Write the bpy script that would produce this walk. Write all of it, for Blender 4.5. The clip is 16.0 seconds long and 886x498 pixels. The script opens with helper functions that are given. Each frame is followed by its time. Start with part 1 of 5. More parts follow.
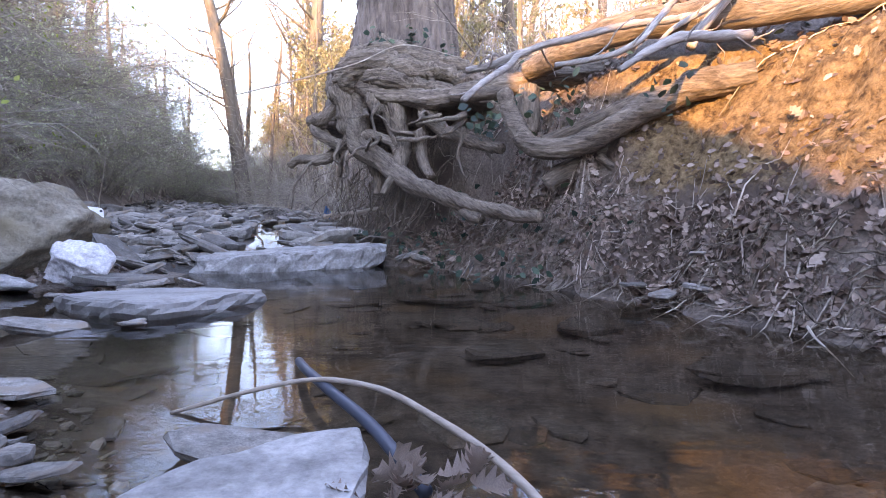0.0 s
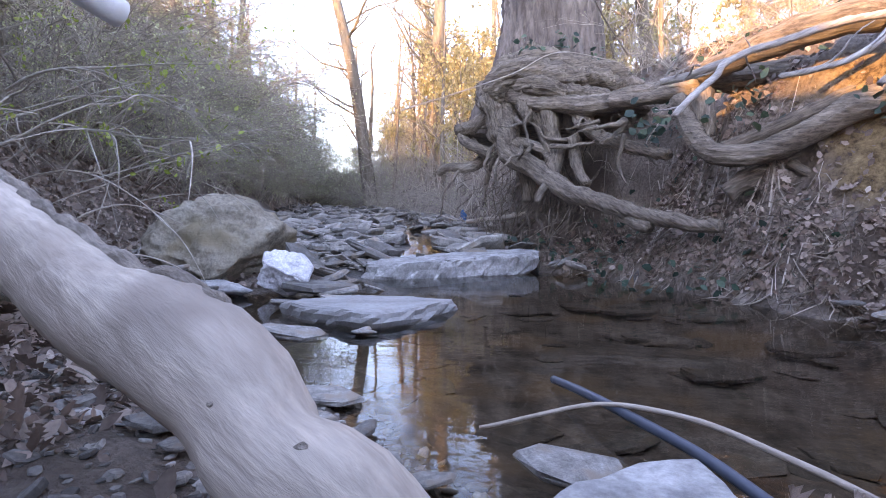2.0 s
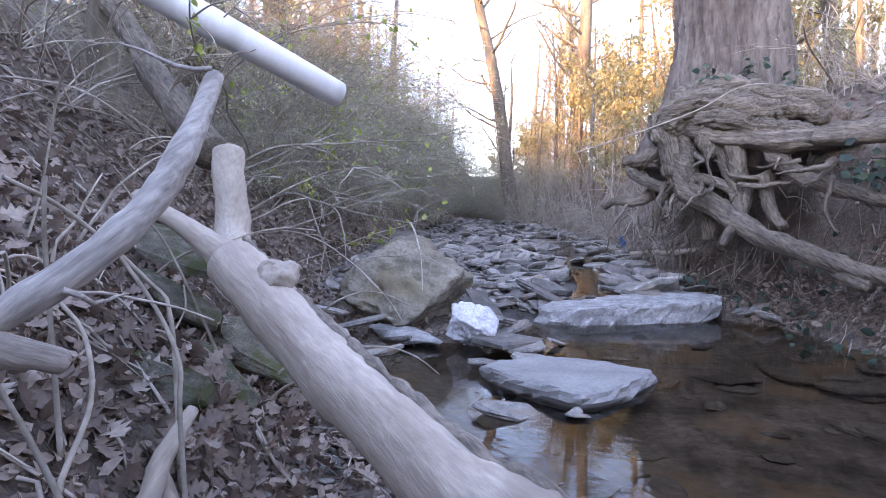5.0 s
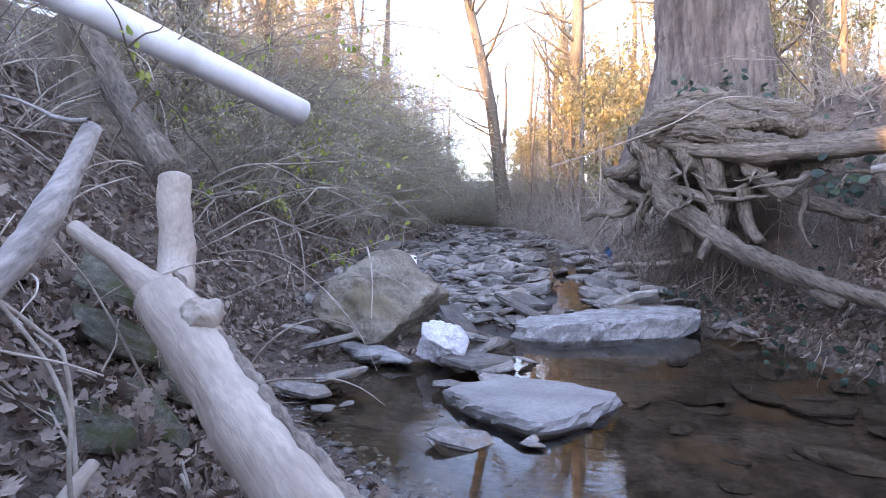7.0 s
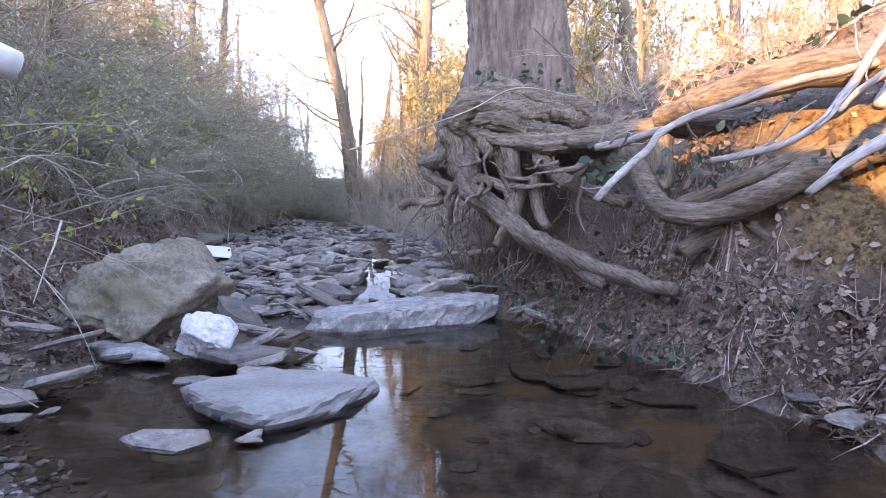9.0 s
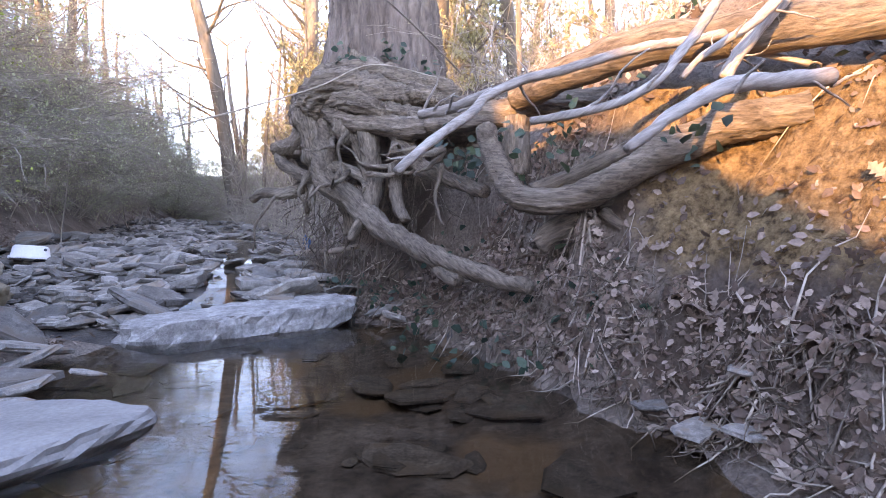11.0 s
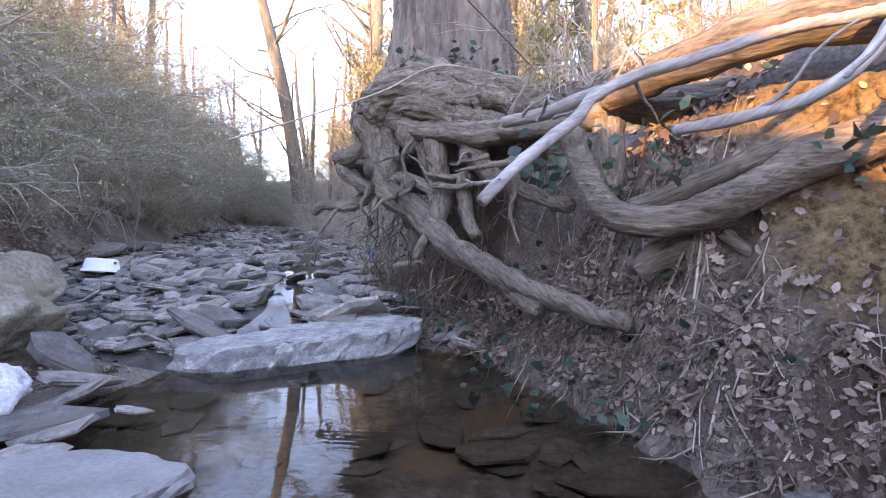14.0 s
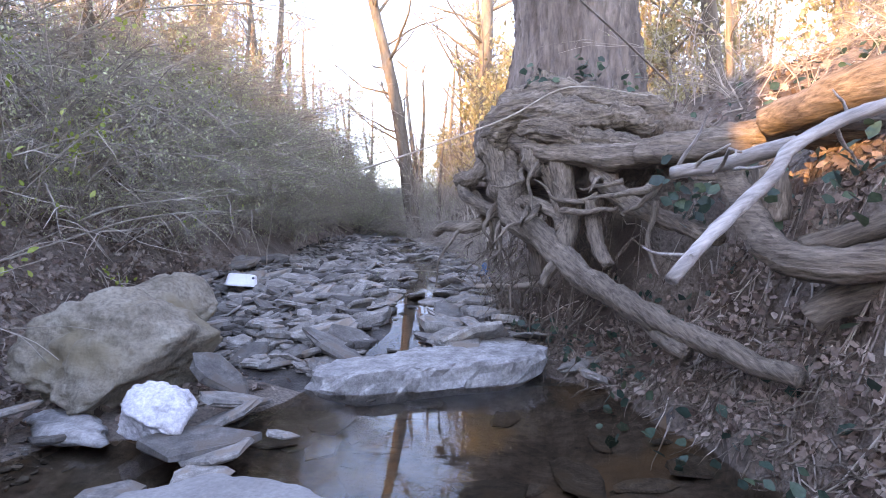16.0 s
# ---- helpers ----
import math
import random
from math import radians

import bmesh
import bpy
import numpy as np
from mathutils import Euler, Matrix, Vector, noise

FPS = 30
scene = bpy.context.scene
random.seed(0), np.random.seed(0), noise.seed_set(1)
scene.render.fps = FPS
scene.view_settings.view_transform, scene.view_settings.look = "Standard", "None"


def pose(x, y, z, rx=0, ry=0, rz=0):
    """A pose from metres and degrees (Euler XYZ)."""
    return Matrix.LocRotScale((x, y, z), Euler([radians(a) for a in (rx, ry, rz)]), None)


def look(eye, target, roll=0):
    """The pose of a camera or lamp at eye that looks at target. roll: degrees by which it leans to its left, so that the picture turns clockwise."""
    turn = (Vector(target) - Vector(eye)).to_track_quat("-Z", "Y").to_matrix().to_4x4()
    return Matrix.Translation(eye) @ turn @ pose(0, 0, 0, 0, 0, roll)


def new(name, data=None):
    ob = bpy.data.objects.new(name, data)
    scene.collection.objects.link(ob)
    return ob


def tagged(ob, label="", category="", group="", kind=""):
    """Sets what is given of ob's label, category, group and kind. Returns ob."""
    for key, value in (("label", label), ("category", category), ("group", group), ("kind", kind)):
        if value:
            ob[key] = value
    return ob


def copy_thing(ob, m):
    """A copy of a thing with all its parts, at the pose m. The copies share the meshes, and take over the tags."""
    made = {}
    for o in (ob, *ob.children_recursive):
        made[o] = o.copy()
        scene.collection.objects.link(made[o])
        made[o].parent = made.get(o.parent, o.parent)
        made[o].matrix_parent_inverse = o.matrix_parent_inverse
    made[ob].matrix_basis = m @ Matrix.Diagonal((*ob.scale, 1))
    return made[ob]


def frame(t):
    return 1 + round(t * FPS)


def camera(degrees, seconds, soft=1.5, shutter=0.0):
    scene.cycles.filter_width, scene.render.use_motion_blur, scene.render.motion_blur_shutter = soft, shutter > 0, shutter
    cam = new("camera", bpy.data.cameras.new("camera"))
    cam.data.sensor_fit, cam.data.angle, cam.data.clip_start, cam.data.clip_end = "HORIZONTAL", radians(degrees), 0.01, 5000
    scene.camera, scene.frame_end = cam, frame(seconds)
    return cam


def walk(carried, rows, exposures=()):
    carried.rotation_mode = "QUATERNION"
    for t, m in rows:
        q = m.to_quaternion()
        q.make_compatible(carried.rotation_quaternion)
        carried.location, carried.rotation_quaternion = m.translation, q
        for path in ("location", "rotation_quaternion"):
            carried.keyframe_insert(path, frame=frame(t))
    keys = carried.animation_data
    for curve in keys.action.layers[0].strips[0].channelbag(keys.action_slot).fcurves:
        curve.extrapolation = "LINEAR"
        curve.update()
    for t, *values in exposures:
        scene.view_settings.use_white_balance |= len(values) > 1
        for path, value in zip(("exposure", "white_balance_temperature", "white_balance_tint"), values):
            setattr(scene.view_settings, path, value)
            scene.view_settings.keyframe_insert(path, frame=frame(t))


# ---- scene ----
cam = camera(78.0, 16.0, soft=0.9)
PATH = [
    (0, (0.000, 0.000, 0.838), (0.000, 2.277, 0.715), 0.1),
    (0.5, (-0.237, -0.051, 0.803), (-0.304, 2.225, 0.677), -0.1),
    (1, (-0.458, -0.102, 0.869), (-0.624, 2.169, 0.742), -0.1),
    (1.5, (-0.681, -0.162, 0.951), (-0.989, 2.093, 0.820), -0.2),
    (2, (-0.857, -0.233, 1.009), (-1.288, 2.002, 0.877), -0.3),
    (2.5, (-1.100, -0.341, 1.122), (-1.673, 1.862, 0.990), -0.4),
    (3, (-1.286, -0.438, 1.175), (-1.986, 1.728, 1.044), -0.4),
    (3.5, (-1.430, -0.531, 1.210), (-2.245, 1.594, 1.080), -0.5),
    (4, (-1.506, -0.554, 1.353), (-2.391, 1.543, 1.225), -0.6),
    (4.5, (-1.543, -0.544, 1.556), (-2.470, 1.536, 1.431), -0.5),
    (4.7, (-1.548, -0.537, 1.642), (-2.484, 1.538, 1.514), -0.3),
    (6.8, (-1.284, -0.323, 1.952), (-2.226, 1.751, 1.838), -0.7),
    (7, (-1.196, -0.270, 1.933), (-2.135, 1.804, 1.822), -0.7),
    (7.5, (-0.925, -0.146, 1.909), (-1.781, 1.964, 1.799), -0.6),
    (8, (-0.607, 0.065, 1.823), (-1.300, 2.234, 1.709), -0.6),
    (8.5, (-0.369, 0.287, 1.734), (-0.917, 2.497, 1.617), -0.4),
    (9, (-0.173, 0.477, 1.693), (-0.607, 2.713, 1.575), -0.3),
    (9.5, (-0.156, 0.763, 1.697), (-0.559, 3.003, 1.580), -0.4),
    (10, (0.195, 1.067, 1.594), (-0.094, 3.326, 1.477), -0.4),
    (10.2, (0.299, 1.173, 1.562), (0.064, 3.438, 1.444), -0.4),
    (12.3, (0.541, 1.994, 1.537), (0.652, 4.269, 1.428), -0),
    (12.5, (0.430, 2.075, 1.488), (0.488, 4.352, 1.375), -0.1),
    (13, (0.404, 2.180, 1.496), (0.358, 4.457, 1.383), -0.4),
    (13.5, (0.361, 2.285, 1.700), (0.214, 4.557, 1.595), -0.5),
    (14, (0.312, 2.316, 1.743), (0.010, 4.573, 1.639), -0.5),
    (14.5, (0.328, 2.430, 2.180), (0.013, 4.687, 2.112), -0.5),
    (15, (0.197, 2.382, 2.441), (-0.215, 4.625, 2.392), -0.3),
    (15.5, (0.043, 2.359, 2.188), (-0.535, 4.563, 2.118), -0.4),
    (16, (-0.010, 2.349, 2.050), (-0.728, 4.512, 1.966), -0.6),
]
walk(cam, [(t, look(eye, target, roll)) for t, eye, target, roll in PATH], exposures=((0.0, 3.88, 9800, 34), (16.0, 3.88, 9800, 34)))

# ---------------------------------------------------------------- light
SUN_ELEVATION, SUN_AZIMUTH = 15.0, 205.0      # azimuth: compass-like, where the sun stands, 0 = +y, 90 = +x
world = bpy.data.worlds.new("sky")
scene.world = world
world.use_nodes = True
wn = world.node_tree.nodes
sky = wn.new("ShaderNodeTexSky")
sky.sky_type, sky.sun_disc = "NISHITA", False
sky.sun_elevation, sky.sun_rotation = radians(SUN_ELEVATION), radians(SUN_AZIMUTH)
sky.air_density, sky.dust_density, sky.ozone_density = 0.8, 0.2, 3.4
wn["Background"].inputs["Strength"].default_value = 0.15
world.node_tree.links.new(sky.outputs[0], wn["Background"].inputs["Color"])
sun = new("sun", bpy.data.lights.new("sun", "SUN"))
sun.data.energy, sun.data.angle, sun.data.color = 1.0, radians(0.6), (1.0, 0.7, 0.34)
az, el = radians(SUN_AZIMUTH), radians(SUN_ELEVATION)
SUN_DIR = Vector((math.sin(az) * math.cos(el), math.cos(az) * math.cos(el), math.sin(el)))
sun.matrix_world = look(SUN_DIR * 80, (0, 0, 0))


# ---------------------------------------------------------------- materials
def material(name):
    m = bpy.data.materials.new(name)
    m.use_nodes = True
    nt = m.node_tree
    return m, nt.nodes, nt.links, nt.nodes["Principled BSDF"]


def ramp_node(nodes, stops):
    r = nodes.new("ShaderNodeValToRGB")
    r.color_ramp.interpolation = "LINEAR"
    while len(r.color_ramp.elements) < len(stops):
        r.color_ramp.elements.new(0.5)
    for e, (p, c) in zip(r.color_ramp.elements, stops):
        e.position, e.color = p, (*c, 1)
    return r


def noise_node(nodes, links, scale, detail=6.0, rough=0.6, vec=None, stretch=None):
    n = nodes.new("ShaderNodeTexNoise")
    n.inputs["Scale"].default_value, n.inputs["Detail"].default_value, n.inputs["Roughness"].default_value = scale, detail, rough
    if vec is not None:
        if stretch:
            mp = nodes.new("ShaderNodeMapping")
            mp.inputs["Scale"].default_value = stretch
            links.new(vec, mp.inputs["Vector"])
            vec = mp.outputs[0]
        links.new(vec, n.inputs["Vector"])
    return n


def mix_color(nodes, links, fac, a, b, blend="MIX"):
    m = nodes.new("ShaderNodeMix")
    m.data_type, m.blend_type = "RGBA", blend
    if isinstance(fac, float):
        m.inputs[0].default_value = fac
    else:
        links.new(fac, m.inputs[0])
    for sock, v in ((m.inputs[6], a), (m.inputs[7], b)):
        if isinstance(v, tuple):
            sock.default_value = (*v, 1)
        else:
            links.new(v, sock)
    return m.outputs[2]


def rough_surface(name, stops, scale, fine, fine_amount=0.5, rough=0.85, bump=0.4, bump_dist=0.02, stain=None, vary=0.0,
                  stretch=None, island=False, spec=0.3):
    """Colour ramp over a coarse noise, a fine noise on top, an optional stain colour, and relief."""
    m, nodes, links, bsdf = material(name)
    tc = nodes.new("ShaderNodeTexCoord")
    vec = tc.outputs["Object"]
    n1 = noise_node(nodes, links, scale, 5, 0.6, vec, stretch)
    r1 = ramp_node(nodes, stops)
    links.new(n1.outputs[0], r1.inputs[0])
    n2 = noise_node(nodes, links, fine, 8, 0.65, vec, stretch)
    r2 = ramp_node(nodes, [(0.3, (1 - fine_amount,) * 3), (0.72, (1 + fine_amount * 0.6,) * 3)])
    links.new(n2.outputs[0], r2.inputs[0])
    col = mix_color(nodes, links, 1.0, r1.outputs[0], r2.outputs[0], "MULTIPLY")
    if stain:
        n3 = noise_node(nodes, links, scale * 0.45, 3, 0.5, vec)
        r3 = ramp_node(nodes, [(0.52, (0, 0, 0)), (0.64, (1, 1, 1))])
        links.new(n3.outputs[0], r3.inputs[0])
        col = mix_color(nodes, links, r3.outputs[0], col, stain)
    if vary:
        if island:
            src = nodes.new("ShaderNodeNewGeometry").outputs["Random Per Island"]
        else:
            src = nodes.new("ShaderNodeObjectInfo").outputs["Random"]
        r4 = ramp_node(nodes, [(0.0, (1 - vary,) * 3), (1.0, (1 + vary,) * 3)])
        links.new(src, r4.inputs[0])
        col = mix_color(nodes, links, 1.0, col, r4.outputs[0], "MULTIPLY")
    links.new(col, bsdf.inputs["Base Color"])
    bsdf.inputs["Roughness"].default_value = rough
    bsdf.inputs["Specular IOR Level"].default_value = spec
    b = nodes.new("ShaderNodeBump")
    b.inputs["Strength"].default_value, b.inputs["Distance"].default_value = bump, bump_dist
    links.new(n2.outputs[0], b.inputs["Height"])
    links.new(b.outputs[0], bsdf.inputs["Normal"])
    return m


def leaf_material(name, stops, translucent=0.25, rough=0.6):
    """Thin leaves: each island takes its own tone from the ramp."""
    m, nodes, links, bsdf = material(name)
    g = nodes.new("ShaderNodeNewGeometry")
    r = ramp_node(nodes, stops)
    links.new(g.outputs["Random Per Island"], r.inputs[0])
    tc = nodes.new("ShaderNodeTexCoord")
    n = noise_node(nodes, links, 30, 4, 0.6, tc.outputs["Object"])
    r2 = ramp_node(nodes, [(0.3, (0.7,) * 3), (0.7, (1.15,) * 3)])
    links.new(n.outputs[0], r2.inputs[0])
    col = mix_color(nodes, links, 1.0, r.outputs[0], r2.outputs[0], "MULTIPLY")
    links.new(col, bsdf.inputs["Base Color"])
    bsdf.inputs["Roughness"].default_value = rough
    bsdf.inputs["Specular IOR Level"].default_value = 0.3
    tr = nodes.new("ShaderNodeBsdfTranslucent")
    links.new(col, tr.inputs["Color"])
    mx = nodes.new("ShaderNodeMixShader")
    mx.inputs[0].default_value = translucent
    links.new(bsdf.outputs[0], mx.inputs[1])
    links.new(tr.outputs[0], mx.inputs[2])
    links.new(mx.outputs[0], nodes["Material Output"].inputs["Surface"])
    return m


MUD = rough_surface("bank_soil", [(0.3, (0.16, 0.122, 0.1)), (0.5, (0.28, 0.222, 0.182)), (0.7, (0.39, 0.322, 0.268))], 1.3, 22, 0.5,
                    0.92, 1.0, 0.1, stain=(0.13, 0.095, 0.075))


def sunlit_clay_layer():
    """Yellow clay layer of the broken bank face, with the sunlit patch painted in."""
    nt = MUD.node_tree
    nodes, links, bsdf = nt.nodes, nt.links, nt.nodes["Principled BSDF"]
    tc = nodes.new("ShaderNodeTexCoord")
    sep = nodes.new("ShaderNodeSeparateXYZ")
    links.new(tc.outputs["Object"], sep.inputs[0])
    edge = noise_node(nodes, links, 2.2, 6, 0.65, tc.outputs["Object"])

    def gate(socket, lo, hi, wobble):
        a = nodes.new("ShaderNodeMath")
        a.operation = "MULTIPLY_ADD"
        links.new(edge.outputs[0], a.inputs[0])
        a.inputs[1].default_value = wobble
        links.new(socket, a.inputs[2])
        g = nodes.new("ShaderNodeMapRange")
        g.inputs["From Min"].default_value, g.inputs["From Max"].default_value = lo + wobble / 2, hi + wobble / 2
        links.new(a.outputs[0], g.inputs["Value"])
        return g.outputs[0]

    def times(a, b):
        m = nodes.new("ShaderNodeMath")
        m.operation = "MULTIPLY"
        links.new(a, m.inputs[0])
        links.new(b, m.inputs[1])
        return m.outputs[0]

    # The colour's bounds follow the sunlit part of the bank.
    fac = times(times(gate(sep.outputs["X"], 2.0, 2.5, 1.0), gate(sep.outputs["Z"], 1.1, 1.35, 0.9)), times(gate(sep.outputs["Z"], 3.0, 2.75, 0.5), gate(sep.outputs["X"], 5.5, 4.8, 0.5)))
    grain = noise_node(nodes, links, 9, 8, 0.7, tc.outputs["Object"])
    r = ramp_node(nodes, [(0.36, (0.09, 0.055, 0.03)), (0.5, (0.27, 0.18, 0.095)), (0.68, (0.45, 0.32, 0.18))])
    links.new(grain.outputs[0], r.inputs[0])
    old = bsdf.inputs["Base Color"].links[0].from_socket
    links.new(mix_color(nodes, links, fac, old, r.outputs[0]), bsdf.inputs["Base Color"])


sunlit_clay_layer()
# Wet riffle bed, its colour darkened also for the shade between stones.
WETSHADEBED = rough_surface("wet_shaded_creek_bed", [(0.3, (0.045, 0.038, 0.033)), (0.5, (0.08, 0.07, 0.06)), (0.7, (0.14, 0.125, 0.11))], 3.0, 24, 0.5, 0.45, 0.8, 0.04, spec=0.5)
SILT = rough_surface("pool_silt", [(0.3, (0.06, 0.046, 0.036)), (0.5, (0.125, 0.098, 0.078)), (0.7, (0.21, 0.168, 0.135))], 2.2, 9, 0.6, 0.9, 0.8, 0.06, stain=(0.19, 0.12, 0.07))
ROOT = rough_surface("root_bark", [(0.3, (0.115, 0.09, 0.07)), (0.5, (0.215, 0.172, 0.134)), (0.72, (0.345, 0.285, 0.228))], 5.0, 30, 0.7, 0.9, 1.0, 0.035, stretch=(1, 1, 0.16))
BARK = rough_surface("tree_bark", [(0.3, (0.11, 0.085, 0.072)), (0.5, (0.21, 0.168, 0.145)), (0.7, (0.31, 0.255, 0.22))], 2.0, 9, 0.6, 0.92, 1.0, 0.06,
                     stretch=(1, 1, 0.22))
DRIFT = rough_surface("weathered_wood", [(0.3, (0.32, 0.25, 0.2)), (0.5, (0.46, 0.38, 0.31)), (0.72, (0.59, 0.5, 0.42))], 3, 36, 0.24, 0.8, 0.6, 0.015, stretch=(1, 1, 0.16), stain=(0.27, 0.215, 0.175))
LOGBARK = rough_surface("flaking_bark", [(0.3, (0.16, 0.125, 0.1)), (0.5, (0.3, 0.245, 0.2)), (0.72, (0.46, 0.39, 0.33))], 6, 34, 0.6, 0.9, 1.0, 0.03, stretch=(1, 1, 0.3))
BLEACH = rough_surface("bleached_branch", [(0.3, (0.24, 0.205, 0.18)), (0.5, (0.38, 0.34, 0.305)), (0.72, (0.53, 0.49, 0.45))], 9.0, 50, 0.5, 0.75, 0.7, 0.01, stretch=(1, 1, 0.1))
SHALE = rough_surface("grey_shale", [(0.3, (0.13, 0.12, 0.106)), (0.5, (0.25, 0.232, 0.208)), (0.72, (0.4, 0.375, 0.34))], 4.0, 30, 0.4, 0.62, 0.5, 0.012,
                      stain=(0.24, 0.19, 0.15), vary=0.55, spec=0.45)
SLATE = rough_surface("smooth_slate", [(0.3, (0.2, 0.195, 0.185)), (0.5, (0.27, 0.262, 0.25)), (0.72, (0.35, 0.342, 0.328))], 1.6, 26, 0.22, 0.6, 0.35, 0.01, spec=0.4)
SILTED = rough_surface("silted_stone", [(0.3, (0.07, 0.056, 0.046)), (0.5, (0.12, 0.1, 0.082)), (0.72, (0.19, 0.16, 0.13))], 3.0, 16, 0.5, 0.85, 0.5, 0.02, stain=(0.12, 0.09, 0.065), vary=0.4)
MOSSROCK = rough_surface("mossy_rock", [(0.3, (0.1, 0.095, 0.07)), (0.5, (0.19, 0.18, 0.135)), (0.72, (0.31, 0.29, 0.235))], 5.0, 26, 0.45, 0.9, 0.9, 0.03, stain=(0.1, 0.11, 0.05), vary=0.3)
PALE = rough_surface("pale_limestone", [(0.3, (0.2, 0.195, 0.185)), (0.5, (0.35, 0.34, 0.325)), (0.72, (0.54, 0.53, 0.51))], 5.0, 24, 0.35, 0.7, 0.7, 0.02)
QUARTZ = rough_surface("white_quartz", [(0.3, (0.5, 0.49, 0.49)), (0.5, (0.68, 0.67, 0.68)), (0.72, (0.8, 0.79, 0.8))], 7.0, 28, 0.35, 0.6, 0.6, 0.015)
BOULDER = rough_surface("tan_boulder", [(0.3, (0.2, 0.165, 0.12)), (0.5, (0.33, 0.28, 0.215)), (0.72, (0.46, 0.41, 0.33))], 2.4, 18, 0.45, 0.85, 0.9, 0.03,
                        stain=(0.25, 0.2, 0.13))
GRAVEL = rough_surface("gravel", [(0.3, (0.11, 0.1, 0.088)), (0.5, (0.22, 0.2, 0.178)), (0.72, (0.37, 0.345, 0.315))], 3.0, 40, 0.45, 0.75, 0.3, 0.01, vary=0.6, island=True)
TWIG = rough_surface("dead_twigs", [(0.3, (0.24, 0.195, 0.155)), (0.5, (0.4, 0.34, 0.28)), (0.72, (0.54, 0.47, 0.4))], 2.0, 20, 0.3, 0.85, 0.2, 0.01, vary=0.35, island=True)
FARBARK = rough_surface("far_bark", [(0.3, (0.14, 0.115, 0.09)), (0.5, (0.23, 0.19, 0.15)), (0.7, (0.34, 0.29, 0.23))], 0.8, 6, 0.4, 0.9, 0.4, 0.05,
                        stretch=(1, 1, 0.3))
LITTER = leaf_material("fallen_leaves", [(0.0, (0.12, 0.082, 0.065)), (0.45, (0.25, 0.18, 0.145)), (0.8, (0.35, 0.265, 0.215)), (1.0, (0.47, 0.38, 0.315))], 0.12)
IVY = leaf_material("ivy_leaves", [(0.0, (0.025, 0.05, 0.04)), (0.6, (0.045, 0.095, 0.07)), (1.0, (0.1, 0.15, 0.085))], 0.2, 0.4)
THICKET = leaf_material("thicket_leaves", [(0.0, (0.34, 0.37, 0.18)), (0.6, (0.55, 0.58, 0.33)), (1.0, (0.74, 0.74, 0.5))], 0.5)
SPROUT = leaf_material("spring_sprouts", [(0.0, (0.2, 0.26, 0.05)), (0.6, (0.32, 0.38, 0.09)), (1.0, (0.45, 0.48, 0.16))], 0.4)
# Dry leaves of the far trees; warm sunlight is also put into their yellow.
DRYSUNLEAF = leaf_material("dry_sunlit_tint_leaves", [(0.0, (0.28, 0.235, 0.12)), (0.6, (0.44, 0.385, 0.2)), (1.0, (0.58, 0.53, 0.31))], 0.4)


def plastic(name, color, rough, stain=None):
    return rough_surface(name, [(0.3, color), (0.7, tuple(min(1, c * 1.1) for c in color))], 3, 30, 0.08, rough, 0.08, 0.004, stain=stain, spec=0.5)


STEM = rough_surface("pale_stems", [(0.3, (0.25, 0.21, 0.165)), (0.5, (0.39, 0.335, 0.275)), (0.72, (0.54, 0.48, 0.41))], 3.0, 20, 0.3, 0.8, 0.2, 0.005, vary=0.3)
PIPE_WHITE = plastic("white_pipe_plastic", (0.78, 0.79, 0.8), 0.4, (0.62, 0.62, 0.6))
TUB_WHITE = plastic("white_tub_plastic", (0.82, 0.82, 0.82), 0.4)
BLUE = plastic("blue_plastic", (0.02, 0.13, 0.28), 0.5)
HOSE_HOLE_DARK = plastic("dark_hose_and_hole_shade", (0.05, 0.065, 0.09), 0.45)


def water_material():
    m, nodes, links, bsdf = material("creek_water")
    nodes.remove(bsdf)
    tr = nodes.new("ShaderNodeBsdfTransparent")
    tr.inputs["Color"].default_value = (0.86, 0.78, 0.69, 1)
    gl = nodes.new("ShaderNodeBsdfGlossy")
    gl.inputs["Roughness"].default_value = 0.0
    fr = nodes.new("ShaderNodeFresnel")
    fr.inputs["IOR"].default_value = 1.38
    tc = nodes.new("ShaderNodeTexCoord")
    n1 = noise_node(nodes, links, 3.4, 1, 0.4, tc.outputs["Object"], (0.6, 3.8, 1.0))
    n2 = noise_node(nodes, links, 26.0, 2, 0.5, tc.outputs["Object"], (1.0, 2.0, 1.0))
    add = nodes.new("ShaderNodeMath")
    add.operation = "MULTIPLY_ADD"
    links.new(n2.outputs[0], add.inputs[0])
    add.inputs[1].default_value = 0.02
    links.new(n1.outputs[0], add.inputs[2])
    b = nodes.new("ShaderNodeBump")
    b.inputs["Strength"].default_value, b.inputs["Distance"].default_value = 0.1, 0.012
    links.new(add.outputs[0], b.inputs["Height"])
    links.new(b.outputs[0], gl.inputs["Normal"])
    links.new(b.outputs[0], fr.inputs["Normal"])
    mx = nodes.new("ShaderNodeMixShader")
    links.new(fr.outputs[0], mx.inputs[0])
    links.new(tr.outputs[0], mx.inputs[1])
    links.new(gl.outputs[0], mx.inputs[2])
    links.new(mx.outputs[0], nodes["Material Output"].inputs["Surface"])
    return m


WATER = water_material()


# ---------------------------------------------------------------- mesh helpers

def smooth_all(me):
    me.polygons.foreach_set("use_smooth", np.ones(len(me.polygons), dtype=bool))


def mesh_from(name, verts, faces, mat, smooth=True):
    me = bpy.data.meshes.new(name)
    me.from_pydata([tuple(v) for v in verts], [], faces)
    me.materials.append(mat)
    if smooth:
        smooth_all(me)
    me.update()
    return me


